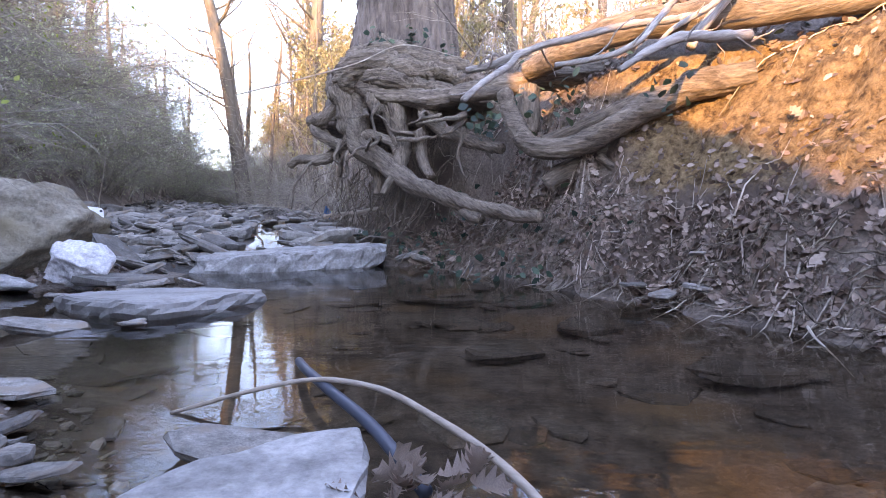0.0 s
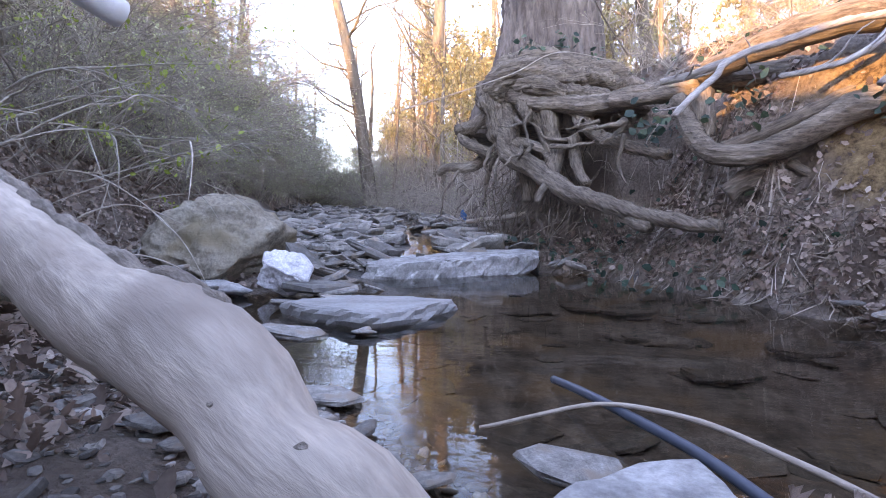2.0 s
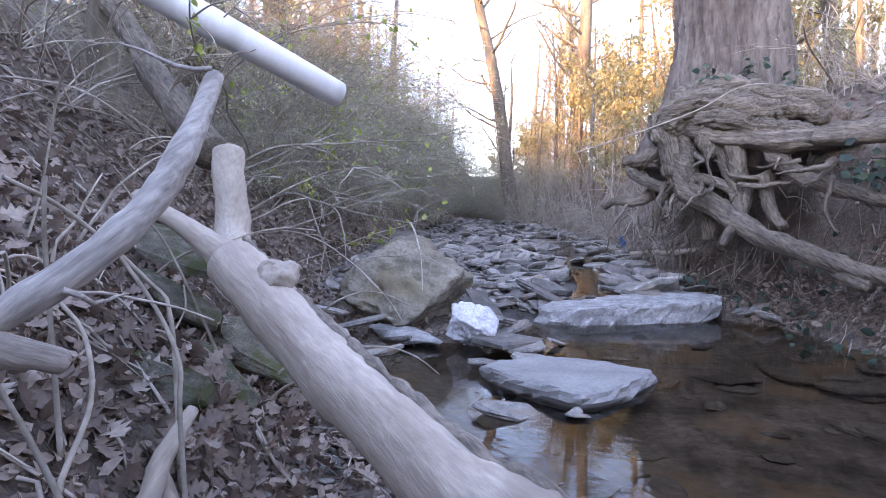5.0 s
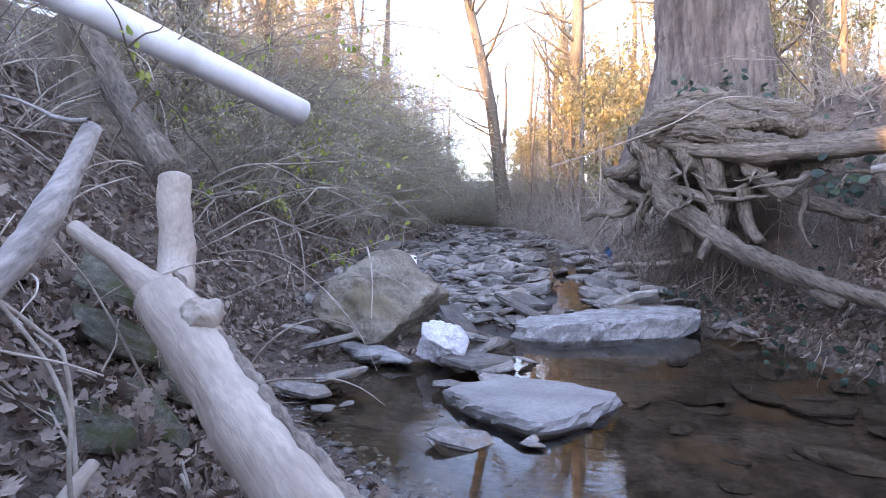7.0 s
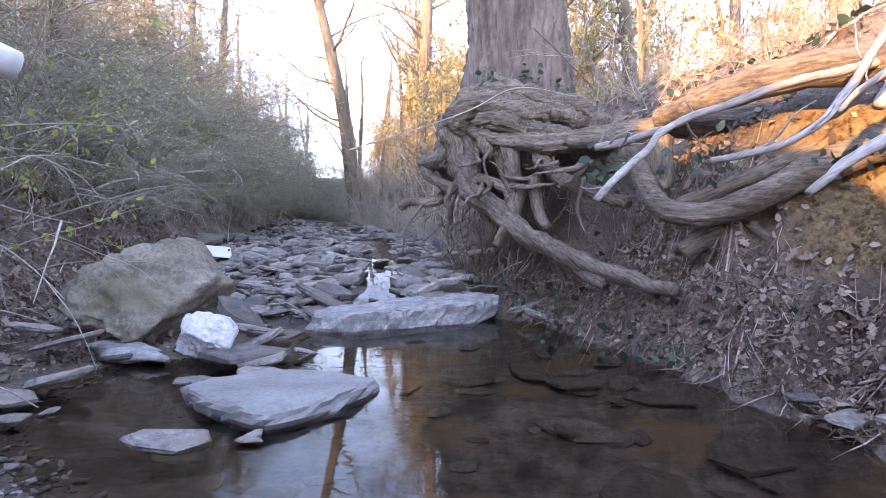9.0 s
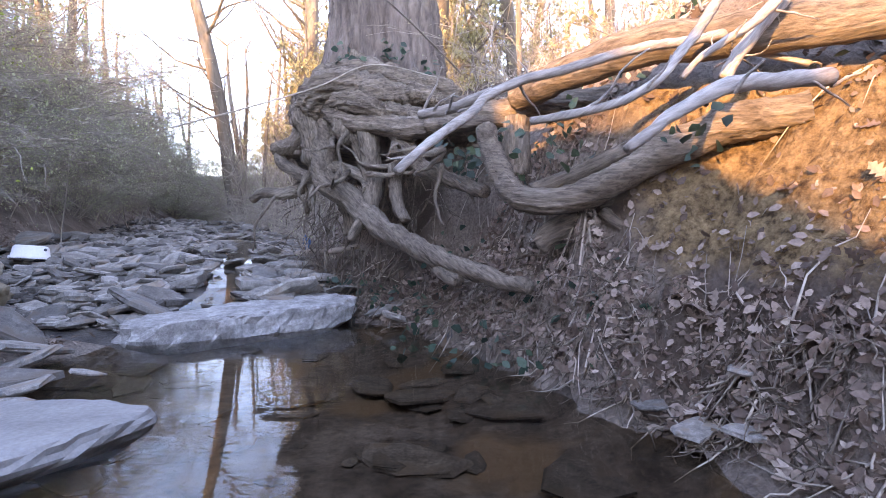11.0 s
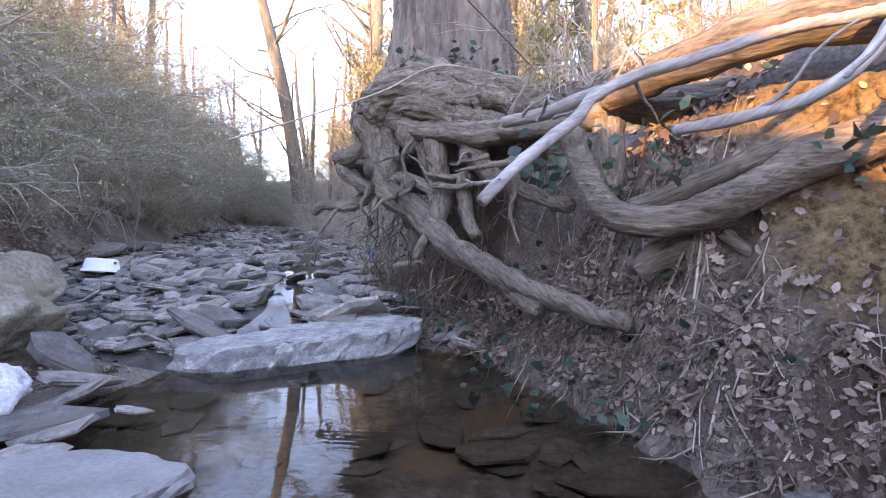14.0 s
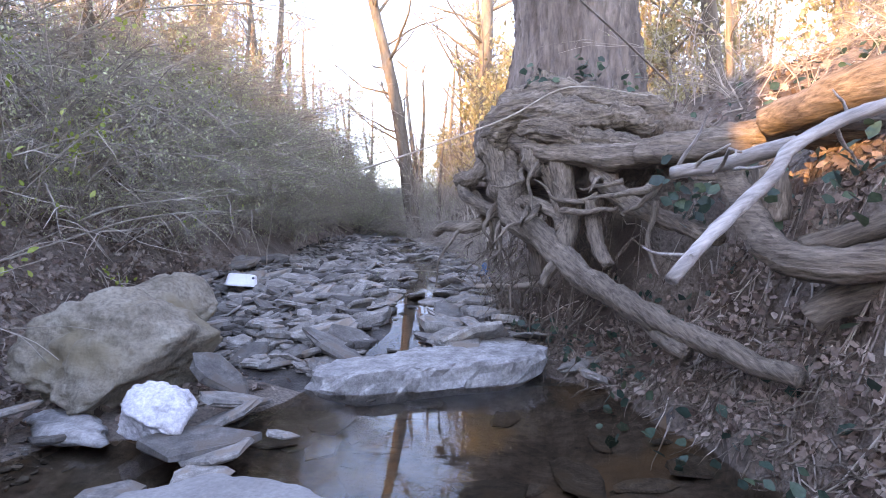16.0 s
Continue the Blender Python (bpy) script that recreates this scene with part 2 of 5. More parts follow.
def part(name, me, parent=None, label=""):
    ob = new(name, me)
    if parent is not None:
        ob.parent = parent
    return tagged(ob, label)


def thing(name, label, category, at_place=(0, 0, 0), group="", kind=""):
    ob = new(name)
    ob.empty_display_size = 0.1
    ob.location = at_place
    return tagged(ob, label, category, group, kind)


def spline(points, step):
    """A smooth line through the points, in even short steps; works for radii too when they are a fourth column."""
    p = np.asarray(points, float)
    p = np.vstack([2 * p[0] - p[1], p, 2 * p[-1] - p[-2]])
    out = []
    for i in range(1, len(p) - 2):
        n = max(2, int(np.linalg.norm(p[i + 1, :3] - p[i, :3]) / step))
        for u in np.arange(n) / n:
            a, b, c, d = p[i - 1], p[i], p[i + 1], p[i + 2]
            out.append(0.5 * (2 * b + (c - a) * u + (2 * a - 5 * b + 4 * c - d) * u * u + (3 * b - a - 3 * c + d) * u ** 3))
    out.append(p[-2])
    return np.array(out)


def along(pts):
    """A pose whose z axis runs along the limb, so that grain follows it."""
    a, b = Vector(pts[0]), Vector(pts[-1])
    return Matrix.Translation(a) @ (b - a).to_track_quat("Z", "Y").to_matrix().to_4x4()


def limb_mesh(name, pts, radii, mat, **kw):
    """A limb's mesh, laid along its own z axis, and the pose that sets it back."""
    v, f = tube_data(pts, radii, **kw)
    m = along(pts)
    inv = np.array(m.inverted())
    v = np.asarray([tuple(q) for q in v]) @ inv[:3, :3].T + inv[:3, 3]
    return mesh_from(name, v, f, mat), m


def tube_data(points, radii, sides=8, step=0.06, lump=0.0, wobble=0.0, seed=0, flat=1.0, ridges=0, ridge=0.0):
    """Verts and faces of a round, tapering, uneven limb with closed ends."""
    pts = np.asarray(points, float)
    if np.isscalar(radii):
        radii = (radii, radii)
    if len(radii) != len(pts):
        length = np.concatenate([[0], np.cumsum(np.linalg.norm(np.diff(pts, axis=0), axis=1))])
        radii = np.interp(length / length[-1], np.linspace(0, 1, len(radii)), radii)
    c = spline(np.column_stack([pts, radii]), step)
    r, c = np.abs(c[:, 3]), c[:, :3].copy()
    if wobble:
        for i in range(len(c)):
            c[i] += np.array(noise.noise_vector(Vector(c[i] * 2.3) + Vector((seed, 0, 0)))) * wobble
    tan = np.gradient(c, axis=0)
    tan /= np.linalg.norm(tan, axis=1)[:, None] + 1e-9
    side = np.cross(tan[0], (0.13, 0.21, 0.97))
    if np.linalg.norm(side) < 0.05:
        side = np.cross(tan[0], (1, 0, 0))
    verts, faces = [], []
    for i in range(len(c)):
        side = side - tan[i] * (side @ tan[i])
        side /= np.linalg.norm(side) + 1e-9
        other = np.cross(tan[i], side)
        for k in range(sides):
            a = 2 * math.pi * k / sides
            way = math.cos(a) * side + math.sin(a) * other * flat
            q = c[i] + way * r[i]
            f = 1.0
            if lump:
                f += lump * noise.noise(Vector(q * 1.7 / max(r[i], 0.05) * 0.3) + Vector((seed, seed, 0)))
                f += lump * 0.6 * noise.noise(Vector(q * 14) + Vector((0, seed, 0)))
            if ridges:
                f += ridge * (abs(math.sin(a * ridges / 2 + 1.5 * noise.noise(Vector(c[i] * 1.4) + Vector((seed, 0, k * 0.05))))) - 0.6)
            verts.append(c[i] + way * r[i] * f)
    n = len(c)
    for i in range(n - 1):
        for k in range(sides):
            k2 = (k + 1) % sides
            faces.append((i * sides + k, i * sides + k2, (i + 1) * sides + k2, (i + 1) * sides + k))
    faces.append(tuple(range(sides - 1, -1, -1)))
    faces.append(tuple((n - 1) * sides + k for k in range(sides)))
    return verts, faces


class Pile:
    """Gathers many small pieces into one mesh."""

    def __init__(self):
        self.v, self.f, self.n = [], [], 0

    def add(self, verts, faces):
        self.v.append(np.asarray(verts, float))
        self.f.extend([tuple(i + self.n for i in face) for face in faces])
        self.n += len(verts)

    def mesh(self, name, mat, smooth=True):
        return mesh_from(name, np.vstack(self.v), self.f, mat, smooth)


# ---------------------------------------------------------------- the lie of the land
RIGHT_SHORE = [(-22, -60), (-2, -18), (2.4, -8), (3.3, 0), (2.95, 3), (2.6, 3.8), (2.1, 5), (1.55, 6.1), (1.2, 6.8), (0.6, 8.0), (-0.3, 9.4), (-0.95, 9.95), (-1.8, 11),
               (-2.6, 12.3), (-3.1, 13.5), (-3.8, 16), (-6.5, 22), (-10.5, 29), (-16, 40), (-50, 110)]
LEFT_TOE = [(-34, -60), (-9, -17), (-3.4, -7), (-3.0, -3), (-2.9, 0), (-3.2, 1.2), (-3.7, 2.3), (-4.5, 3.3), (-5.3, 4.0), (-6.4, 5.5), (-7.4, 7.2), (-8.5, 9), (-9.3, 12),
            (-10.3, 17), (-12, 22), (-14.5, 29), (-18.5, 40), (-55, 110)]
LEFT_WATER = [(-32, -60), (-7.2, -17), (-1.5, -7), (-1.15, -3), (-0.95, 0.8), (-1.3, 1.6), (-1.85, 2.26), (-2.5, 2.95), (-3.2, 3.2), (-4.6, 3.9), (-5.4, 5.2), (-5.2, 6.1),
              (-4.3, 6.6), (-3.95, 7.4), (-3.8, 8.3), (-3.7, 8.8), (-3.7, 110)]


def side_distance(line, x, y):
    """Distance to a polyline; positive to the right of it."""
    line = np.asarray(line, float)
    best = np.full(np.shape(x), 1e9)
    for (ax, ay), (bx, by) in zip(line[:-1], line[1:]):
        dx, dy = bx - ax, by - ay
        u = np.clip(((x - ax) * dx + (y - ay) * dy) / (dx * dx + dy * dy), 0, 1)
        best = np.minimum(best, np.hypot(x - ax - u * dx, y - ay - u * dy))
    return np.where(x > np.interp(y, line[:, 1], line[:, 0]), best, -best)


def bumps(x, y, scale, seed):
    """Cheap smooth noise from sine waves of many directions."""
    r = np.random.default_rng(seed)
    out = np.zeros(np.shape(x))
    for k in range(9):
        a, f, p = r.uniform(0, 6.283), scale * r.uniform(0.6, 1.7), r.uniform(0, 6.283)
        out = out + np.sin((x * np.cos(a) + y * np.sin(a)) * f + p + 1.3 * np.sin((x * np.sin(a) - y * np.cos(a)) * f * 0.7 + p * 2))
    return out / 9


def stream_bed(y):
    return np.interp(y, [8.4, 9.3, 10.5, 13, 16, 20, 30, 60, 110], [0.0, 0.22, 0.42, 0.72, 0.86, 1.05, 1.5, 2.2, 3.0])


def ground_height(x, y):
    x, y = np.asarray(x, float), np.asarray(y, float)
    d_right = side_distance(RIGHT_SHORE, x, y)
    ragged = np.clip((13 - y) / 2, 0, 1) * np.clip((y + 2) / 2, 0, 1) * np.clip(1.5 - np.abs(d_right), 0, 1)
    d_right = d_right + ragged * (0.3 * bumps(x, y, 3.2, 21) + 0.22 * bumps(x, y, 8, 22))
    d_left = -side_distance(LEFT_TOE, x, y)
    d_water = -side_distance(LEFT_WATER, x, y)
    lag = np.clip(0.5 * (x + 3.6), 0, 1.35)      # the slab that dams the pool lies askew
    bed = stream_bed(y - lag * np.clip((13 - y) / 3, 0, 1))
    in_pool = np.clip((9.2 + lag - y) / 0.9, 0, 1)
    depth = -0.27 * np.clip(np.minimum(-d_right, -d_water) / 1.1, 0, 1) ** 0.7
    shelf = np.interp(d_water, [0, 0.3, 1.0, 3.0], [0.0, 0.05, 0.13, 0.25])
    z = bed + in_pool * np.where(d_water > 0, shelf, depth)
    # a thread of open water runs through the stones above the slab
    z = z + 0.05 * bumps(x, y, 2.4, 3) * (1 - in_pool)
    root_bank = np.interp(d_right, [0, 0.2, 0.45, 0.7, 0.85, 1.0, 1.25, 1.7, 2.4, 3.5, 5, 8, 14, 60], [0, 0.38, 0.68, 1.1, 1.7, 2.35, 2.85, 3.2, 3.95, 4.7, 5.3, 6.0, 6.8, 9])
    clay_bank = np.interp(d_right, [0, 0.12, 0.22, 0.5, 0.85, 1.25, 1.6, 1.9, 2.6, 4, 6, 12, 60], [0, 0.05, 0.16, 0.58, 1.12, 1.5, 2.15, 2.6, 3.1, 4.1, 5.0, 6.2, 9])
    cave_bank = np.interp(d_right, [0, 0.3, 0.8, 1.2, 1.45, 1.75, 2.3, 3.2, 5, 12, 60], [0, 0.15, 0.45, 0.9, 2.3, 2.95, 3.35, 4.0, 4.7, 6.0, 9])
    w_clay = np.clip((7.3 - y) / 0.9, 0, 1)
    pool_bank = root_bank * (1 - w_clay) + clay_bank * w_clay
    slope_bank = np.interp(d_right, [0, 0.5, 1.3, 2.6, 5, 12, 60], [0, 0.35, 1.1, 2.2, 3.4, 4.8, 8])
    w_cave = np.clip((y - 8.3) / 1.3, 0, 1)
    w_far = np.clip((y - 12.6) / 2.5, 0, 1)
    bank = pool_bank * (1 - w_cave) + cave_bank * w_cave
    bank = bank * (1 - w_far) + (slope_bank + 0.0) * w_far
    z = np.where(d_right > 0, np.maximum(z * np.clip(1 - d_right, 0, 1) + bank, bank + 0.35 * bed * np.clip(d_right, 0, 1)), z)
    left = np.interp(d_left, [0, 0.4, 1, 2, 3, 5, 8, 14, 60], [0.0, 0.28, 0.85, 1.85, 2.9, 5.0, 7.3, 9.2, 12])
    z = np.where(d_left > 0, z + left, z)
    rough = 0.03 + 0.09 * np.clip(np.maximum(d_right, d_left), 0, 1)
    chunky = np.clip(d_right * 2, 0, 1) * np.clip((3 - d_right), 0, 1) * np.clip((13 - y), 0, 1)
    z = z + chunky * (1 + 1.5 * np.clip(x - 1.7, 0, 1)) * (0.09 * bumps(x, y, 9, 11) + 0.06 * bumps(x, y, 19, 12))
    z = z + rough * bumps(x, y, 3.1, 5) + 0.03 * np.clip(np.maximum(d_right, d_left) * 3, 0, 1) * bumps(x, y, 11, 6)
    return shade_hill(x, y, z)


def shade_hill(x, y, z):
    """Unseen hill, added to shade the pool and roots; it closes the creek behind."""
    # Crest heights are set from the sun and shade edge on the right bank.
    h = np.interp(x, [-60, -20, -14, -8.8, -7.5, -5.5, -4.4, -3.95, -3.7, -3.1, -2.4, -1.6, 8, 30], [13, 13, 13, 12.8, 7.4, 7.0, 6.6, 6.2, 5.3, 5.0, 4.65, 4.2, 4.2, 6])
    w = np.clip((-y - 3.4) / 3.0, 0, 1)
    w = w * w * (3 - 2 * w) * (0.3 + 0.7 * np.clip((y + 15) / 5, 0, 1))
    return np.where(y < -3.4, np.maximum(z, z * (1 - w) + (h + 0.5 * bumps(x, y, 1.3, 15)) * w), z)


def axis(lo, fine_lo, fine_hi, hi, step):
    mid = np.arange(fine_lo, fine_hi, step)
    out_hi, out_lo, s = [fine_hi], [], step
    while out_hi[-1] < hi:
        s *= 1.13
        out_hi.append(out_hi[-1] + s)
    s, p = step, fine_lo
    while p > lo:
        s *= 1.13
        p -= s
        out_lo.append(p)
    return np.concatenate([out_lo[::-1], mid, out_hi])


GRID = []


def build_ground():
    xs, ys = axis(-400, -9.5, 5.0, 400, 0.075), axis(-300, -1.5, 13.5, 900, 0.085)
    gx, gy = np.meshgrid(xs, ys)
    gz = ground_height(gx, gy)
    GRID.extend((xs, ys, gz))
    verts = np.column_stack([gx.ravel(), gy.ravel(), gz.ravel()])
    nx, ny = len(xs), len(ys)
    idx = np.arange(nx * ny).reshape(ny, nx)
    faces = np.column_stack([idx[:-1, :-1].ravel(), idx[:-1, 1:].ravel(), idx[1:, 1:].ravel(), idx[1:, :-1].ravel()])
    me = bpy.data.meshes.new("ground")
    me.from_pydata(verts.tolist(), [], faces.tolist())
    for m in (MUD, WETSHADEBED, SILT):
        me.materials.append(m)
    cx, cy = (gx[:-1, :-1] + gx[1:, 1:]).ravel() / 2, (gy[:-1, :-1] + gy[1:, 1:]).ravel() / 2
    edge = 0.3 * bumps(cx, cy, 2.5, 31)
    bed = (side_distance(RIGHT_SHORE, cx, cy) + edge < 0) & (side_distance(LEFT_TOE, cx, cy) + edge > 0.2)
    under = (gz[:-1, :-1].ravel() < -0.02) & (cy < 9.6) & (cy > -8)
    me.polygons.foreach_set("material_index", np.where(under, 2, np.where(bed & (cy > 8.3), 1, 0)).astype(np.int32))
    smooth_all(me)
    return tagged(new("ground", me), "brown leaf-strewn soil of creek bed and steep banks", "ground", kind="structure")


build_ground()


CHANNEL = [(-3.0, 8.9), (-3.1, 9.4), (-3.35, 10.6), (-3.95, 12.6), (-4.5, 14.9), (-6.3, 18.9), (-9.0, 24), (-12.2, 30)]


def build_water():
    """The still pool and the thread of water that feeds it."""
    xs, ys = np.linspace(-6.5, 4.5, 45), np.linspace(-5, 10.7, 62)
    gx, gy = np.meshgrid(xs, ys)
    verts = np.column_stack([gx.ravel(), gy.ravel(), 0 * gx.ravel()])
    nx, ny = len(xs), len(ys)
    faces = [(j * nx + i, j * nx + i + 1, (j + 1) * nx + i + 1, (j + 1) * nx + i) for j in range(ny - 1) for i in range(nx - 1)]
    tagged(new("water", mesh_from("water", verts, faces, WATER)), "still dark clear creek pool reflecting sky and trees", "water", kind="structure")
    # the inflow, stepping down between the stones
    line = CHANNEL
    c = spline([(x, y, 0.0) for x, y in line], 0.25)
    v, f = [], []
    for i, p in enumerate(c):
        w = 0.3 + 0.1 * math.sin(i * 0.9) + 0.012 * i
        z = float(stream_bed(p[1])) + 0.06
        v += [(p[0] - w, p[1], z), (p[0] + w, p[1], z)]
        if i:
            f.append((2 * i - 2, 2 * i - 1, 2 * i + 1, 2 * i))
    tagged(new("water_inflow", mesh_from("water_inflow", v, f, WATER)), "thin sheet of creek water running between shale stones", "water", kind="structure")


build_water()


def ground_at(x, y):
    """The height of the built ground, read off its grid."""
    xs, ys, gz = GRID
    i, j = min(max(int(np.searchsorted(xs, x)) - 1, 0), len(xs) - 2), min(max(int(np.searchsorted(ys, y)) - 1, 0), len(ys) - 2)
    u, w = (x - xs[i]) / (xs[i + 1] - xs[i]), (y - ys[j]) / (ys[j + 1] - ys[j])
    return float((gz[j, i] * (1 - u) + gz[j, i + 1] * u) * (1 - w) + (gz[j + 1, i] * (1 - u) + gz[j + 1, i + 1] * u) * w)


# ---------------------------------------------------------------- the tree on the bank and its roots
ROOT_LONG = [(-1.88, 11.00, 3.57), (-1.23, 10.46, 3.24), (-0.32, 9.86, 2.98), (0.54, 9.16, 2.94), (1.30, 8.45, 2.94), (2.04, 8.04, 2.97), (2.69, 7.71, 2.91), (3.30, 7.38, 2.80), (3.95, 6.95, 2.63)]
ROOT_LONG_LOW = [(0.13, 9.30, 2.88), (1.04, 8.61, 2.86), (1.70, 8.29, 2.88), (2.48, 7.98, 2.75), (3.27, 7.67, 2.63), (4.17, 7.28, 2.52)]
ROOT_BEND = [(0.86, 7.77, 2.60), (0.94, 7.61, 2.25), (1.08, 7.35, 1.87), (1.33, 7.18, 1.76), (1.77, 6.98, 1.82), (2.20, 6.80, 2.00), (2.55, 6.65, 2.22), (2.97, 6.51, 2.41), (3.53, 6.28, 2.49)]
ROOT_BEND_UPPER = [(1.33, 7.39, 1.87), (1.67, 7.28, 1.98), (2.11, 7.20, 2.18), (2.45, 7.05, 2.32), (2.74, 6.99, 2.47)]
ROOT_STUB = [(1.27, 8.13, 2.75), (1.23, 8.00, 2.38), (1.24, 7.99, 2.11)]
ROOT_DIAGONAL = [(-1.63, 10.92, 3.30), (-1.62, 10.74, 2.72), (-1.63, 10.56, 2.25), (-1.21, 10.30, 1.99), (-0.57, 9.54, 1.50), (-0.02, 8.79, 1.22), (0.50, 8.14, 1.02), (0.88, 7.68, 0.93), (1.26, 7.17, 0.88)]
ROOT_DIAGONAL_FORK = [(-0.78, 9.88, 1.74), (-0.97, 9.75, 1.50), (-1.09, 9.67, 1.27)]
ROOT_DIAGONAL_TWIN = [(0.17, 8.61, 1.12), (0.39, 8.23, 0.94), (0.56, 7.94, 0.85)]
ROOT_LOOP = [(-1.57, 10.57, 2.40), (-1.32, 10.51, 2.43), (-0.97, 10.34, 2.26), (-0.80, 10.05, 2.02)]
ROOT_INNER = [(-1.24, 10.55, 3.16), (-1.05, 10.41, 2.78), (-0.92, 10.31, 2.46), (-0.81, 10.15, 2.17)]
ROOT_INNER_BIG = [(-0.91, 10.29, 3.10), (-0.81, 10.23, 2.64), (-0.75, 10.16, 2.17), (-0.79, 9.93, 1.77)]
ROOT_MIDDLE = [(-0.42, 10.04, 2.98), (-0.15, 9.75, 2.56), (0.17, 9.38, 2.26), (0.61, 8.92, 2.07), (0.91, 8.44, 1.93)]
ROOT_DROP = [(-0.42, 10.02, 2.43), (-0.43, 9.90, 2.10), (-0.33, 9.69, 1.78), (-0.20, 9.50, 1.58)]
ROOT_WEST = [(-1.81, 11.00, 3.42), (-2.08, 11.15, 3.11), (-2.38, 11.41, 2.94), (-2.79, 11.76, 2.91)]
ROOT_WEST_LOW = [(-2.71, 11.66, 2.76), (-2.47, 11.37, 2.51), (-2.08, 11.11, 2.35), (-1.76, 10.85, 2.28)]
ROOT_HANG = [(-1.81, 10.96, 2.70), (-1.93, 11.03, 2.29), (-2.06, 11.20, 2.02), (-2.15, 11.37, 1.72)]
ROOT_LEDGE = [(1.37, 7.36, 1.30), (1.57, 7.34, 1.46), (1.90, 7.24, 1.61), (2.27, 7.14, 1.71), (2.62, 7.04, 1.84)]
ROOT_SPLIT = [(1.99, 7.05, 1.67), (2.14, 6.92, 1.53), (2.37, 6.79, 1.41), (2.48, 6.70, 1.33)]
ROOT_CAVE = [(-1.37, 10.78, 1.96), (-1.26, 10.73, 1.66), (-1.22, 10.66, 1.31)]
ROOT_CAVE_LEFT = [(-2.24, 11.80, 2.29), (-2.52, 11.55, 2.11), (-2.99, 11.59, 2.07), (-3.26, 11.65, 1.94)]
BRANCH_MAIN = [(0.16, 4.67, 1.83), (0.40, 4.90, 2.07), (0.61, 5.14, 2.26), (0.76, 5.32, 2.43), (1.28, 5.65, 2.67), (2.00, 6.01, 2.92), (2.72, 6.31, 3.12), (3.84, 6.68, 3.43)]
BRANCH_MAIN_SIDE = [(0.24, 5.65, 2.35), (0.52, 5.54, 2.39), (0.76, 5.34, 2.43)]
BRANCH_WHITE = [(1.17, 3.68, 1.82), (1.29, 3.75, 1.92), (1.38, 3.82, 1.99), (1.64, 3.95, 2.11), (1.86, 4.09, 2.18), (2.37, 4.31, 2.27)]
BRANCH_ARCH = [(0.91, 4.52, 2.10), (1.18, 4.55, 2.14), (1.47, 4.65, 2.24), (1.70, 4.73, 2.38), (1.85, 4.81, 2.56), (2.10, 5.01, 2.86), (2.29, 5.15, 3.11)]
BRANCH_FORK = [(2.07, 5.39, 2.53), (2.24, 5.47, 2.71), (2.43, 5.56, 2.83), (2.74, 5.71, 3.03), (3.07, 5.86, 3.31)]
BRANCH_SHORT = [(2.60, 5.87, 2.65), (2.73, 5.90, 2.85), (2.94, 5.99, 3.09), (3.20, 6.09, 3.36)]
BRANCH_THIN = [(2.72, 6.52, 3.15), (2.92, 6.44, 3.05), (3.16, 6.36, 2.99), (3.53, 6.30, 2.88)]
LOG = [(-4.26, 2.15, 1.47), (-3.59, 1.91, 1.13), (-2.86, 1.58, 0.86), (-2.35, 1.36, 0.70), (-2.0, 1.27, 0.61), (-1.76, 1.2, 0.49), (-1.57, 1.08, 0.36), (-1.34, 1.05, 0.24), (-1.04, 0.96, -0.15)]
LOG_ARM = [(-4.26, 2.15, 1.47), (-4.74, 2.20, 1.70), (-5.31, 2.26, 1.93)]
LOG_STUB = [(-4.88, 2.77, 1.58), (-5.02, 2.89, 1.93), (-5.16, 3.01, 2.32)]
LEANING = [(-6.41, 3.99, 2.49), (-8.04, 4.64, 3.65), (-9.38, 5.19, 4.74), (-10.65, 5.55, 5.76), (-11.96, 5.89, 6.91)]
PIPE = [(-5.60, 5.27, 3.31), (-6.25, 2.94, 3.96), (-6.70, 1.31, 4.42)]
FALLEN = [(1.28, 8.15, 3.00), (1.55, 7.70, 3.08), (2.00, 7.10, 3.16), (2.75, 6.55, 3.20), (3.50, 6.15, 3.15), (4.60, 5.70, 3.20)]
SHORE_STICK = [(-2.78, 12.87, 0.90), (-2.29, 12.53, 0.94), (-1.80, 12.19, 0.99), (-1.33, 11.95, 1.09)]


def twig_path(rng, start, way, length, bend, droop, n=5):
    """Points of a stem that sets out along way, bends at random and droops."""
    p, d, out = np.array(start, float), np.array(way, float), []
    d /= np.linalg.norm(d)
    out.append(p.copy())
    for _ in range(n - 1):
        d = d + rng.normal(0, bend, 3) + np.array([0, 0, -droop])
        d /= np.linalg.norm(d)
        p = p + d * length / (n - 1)
        out.append(p.copy())
    return np.array(out)


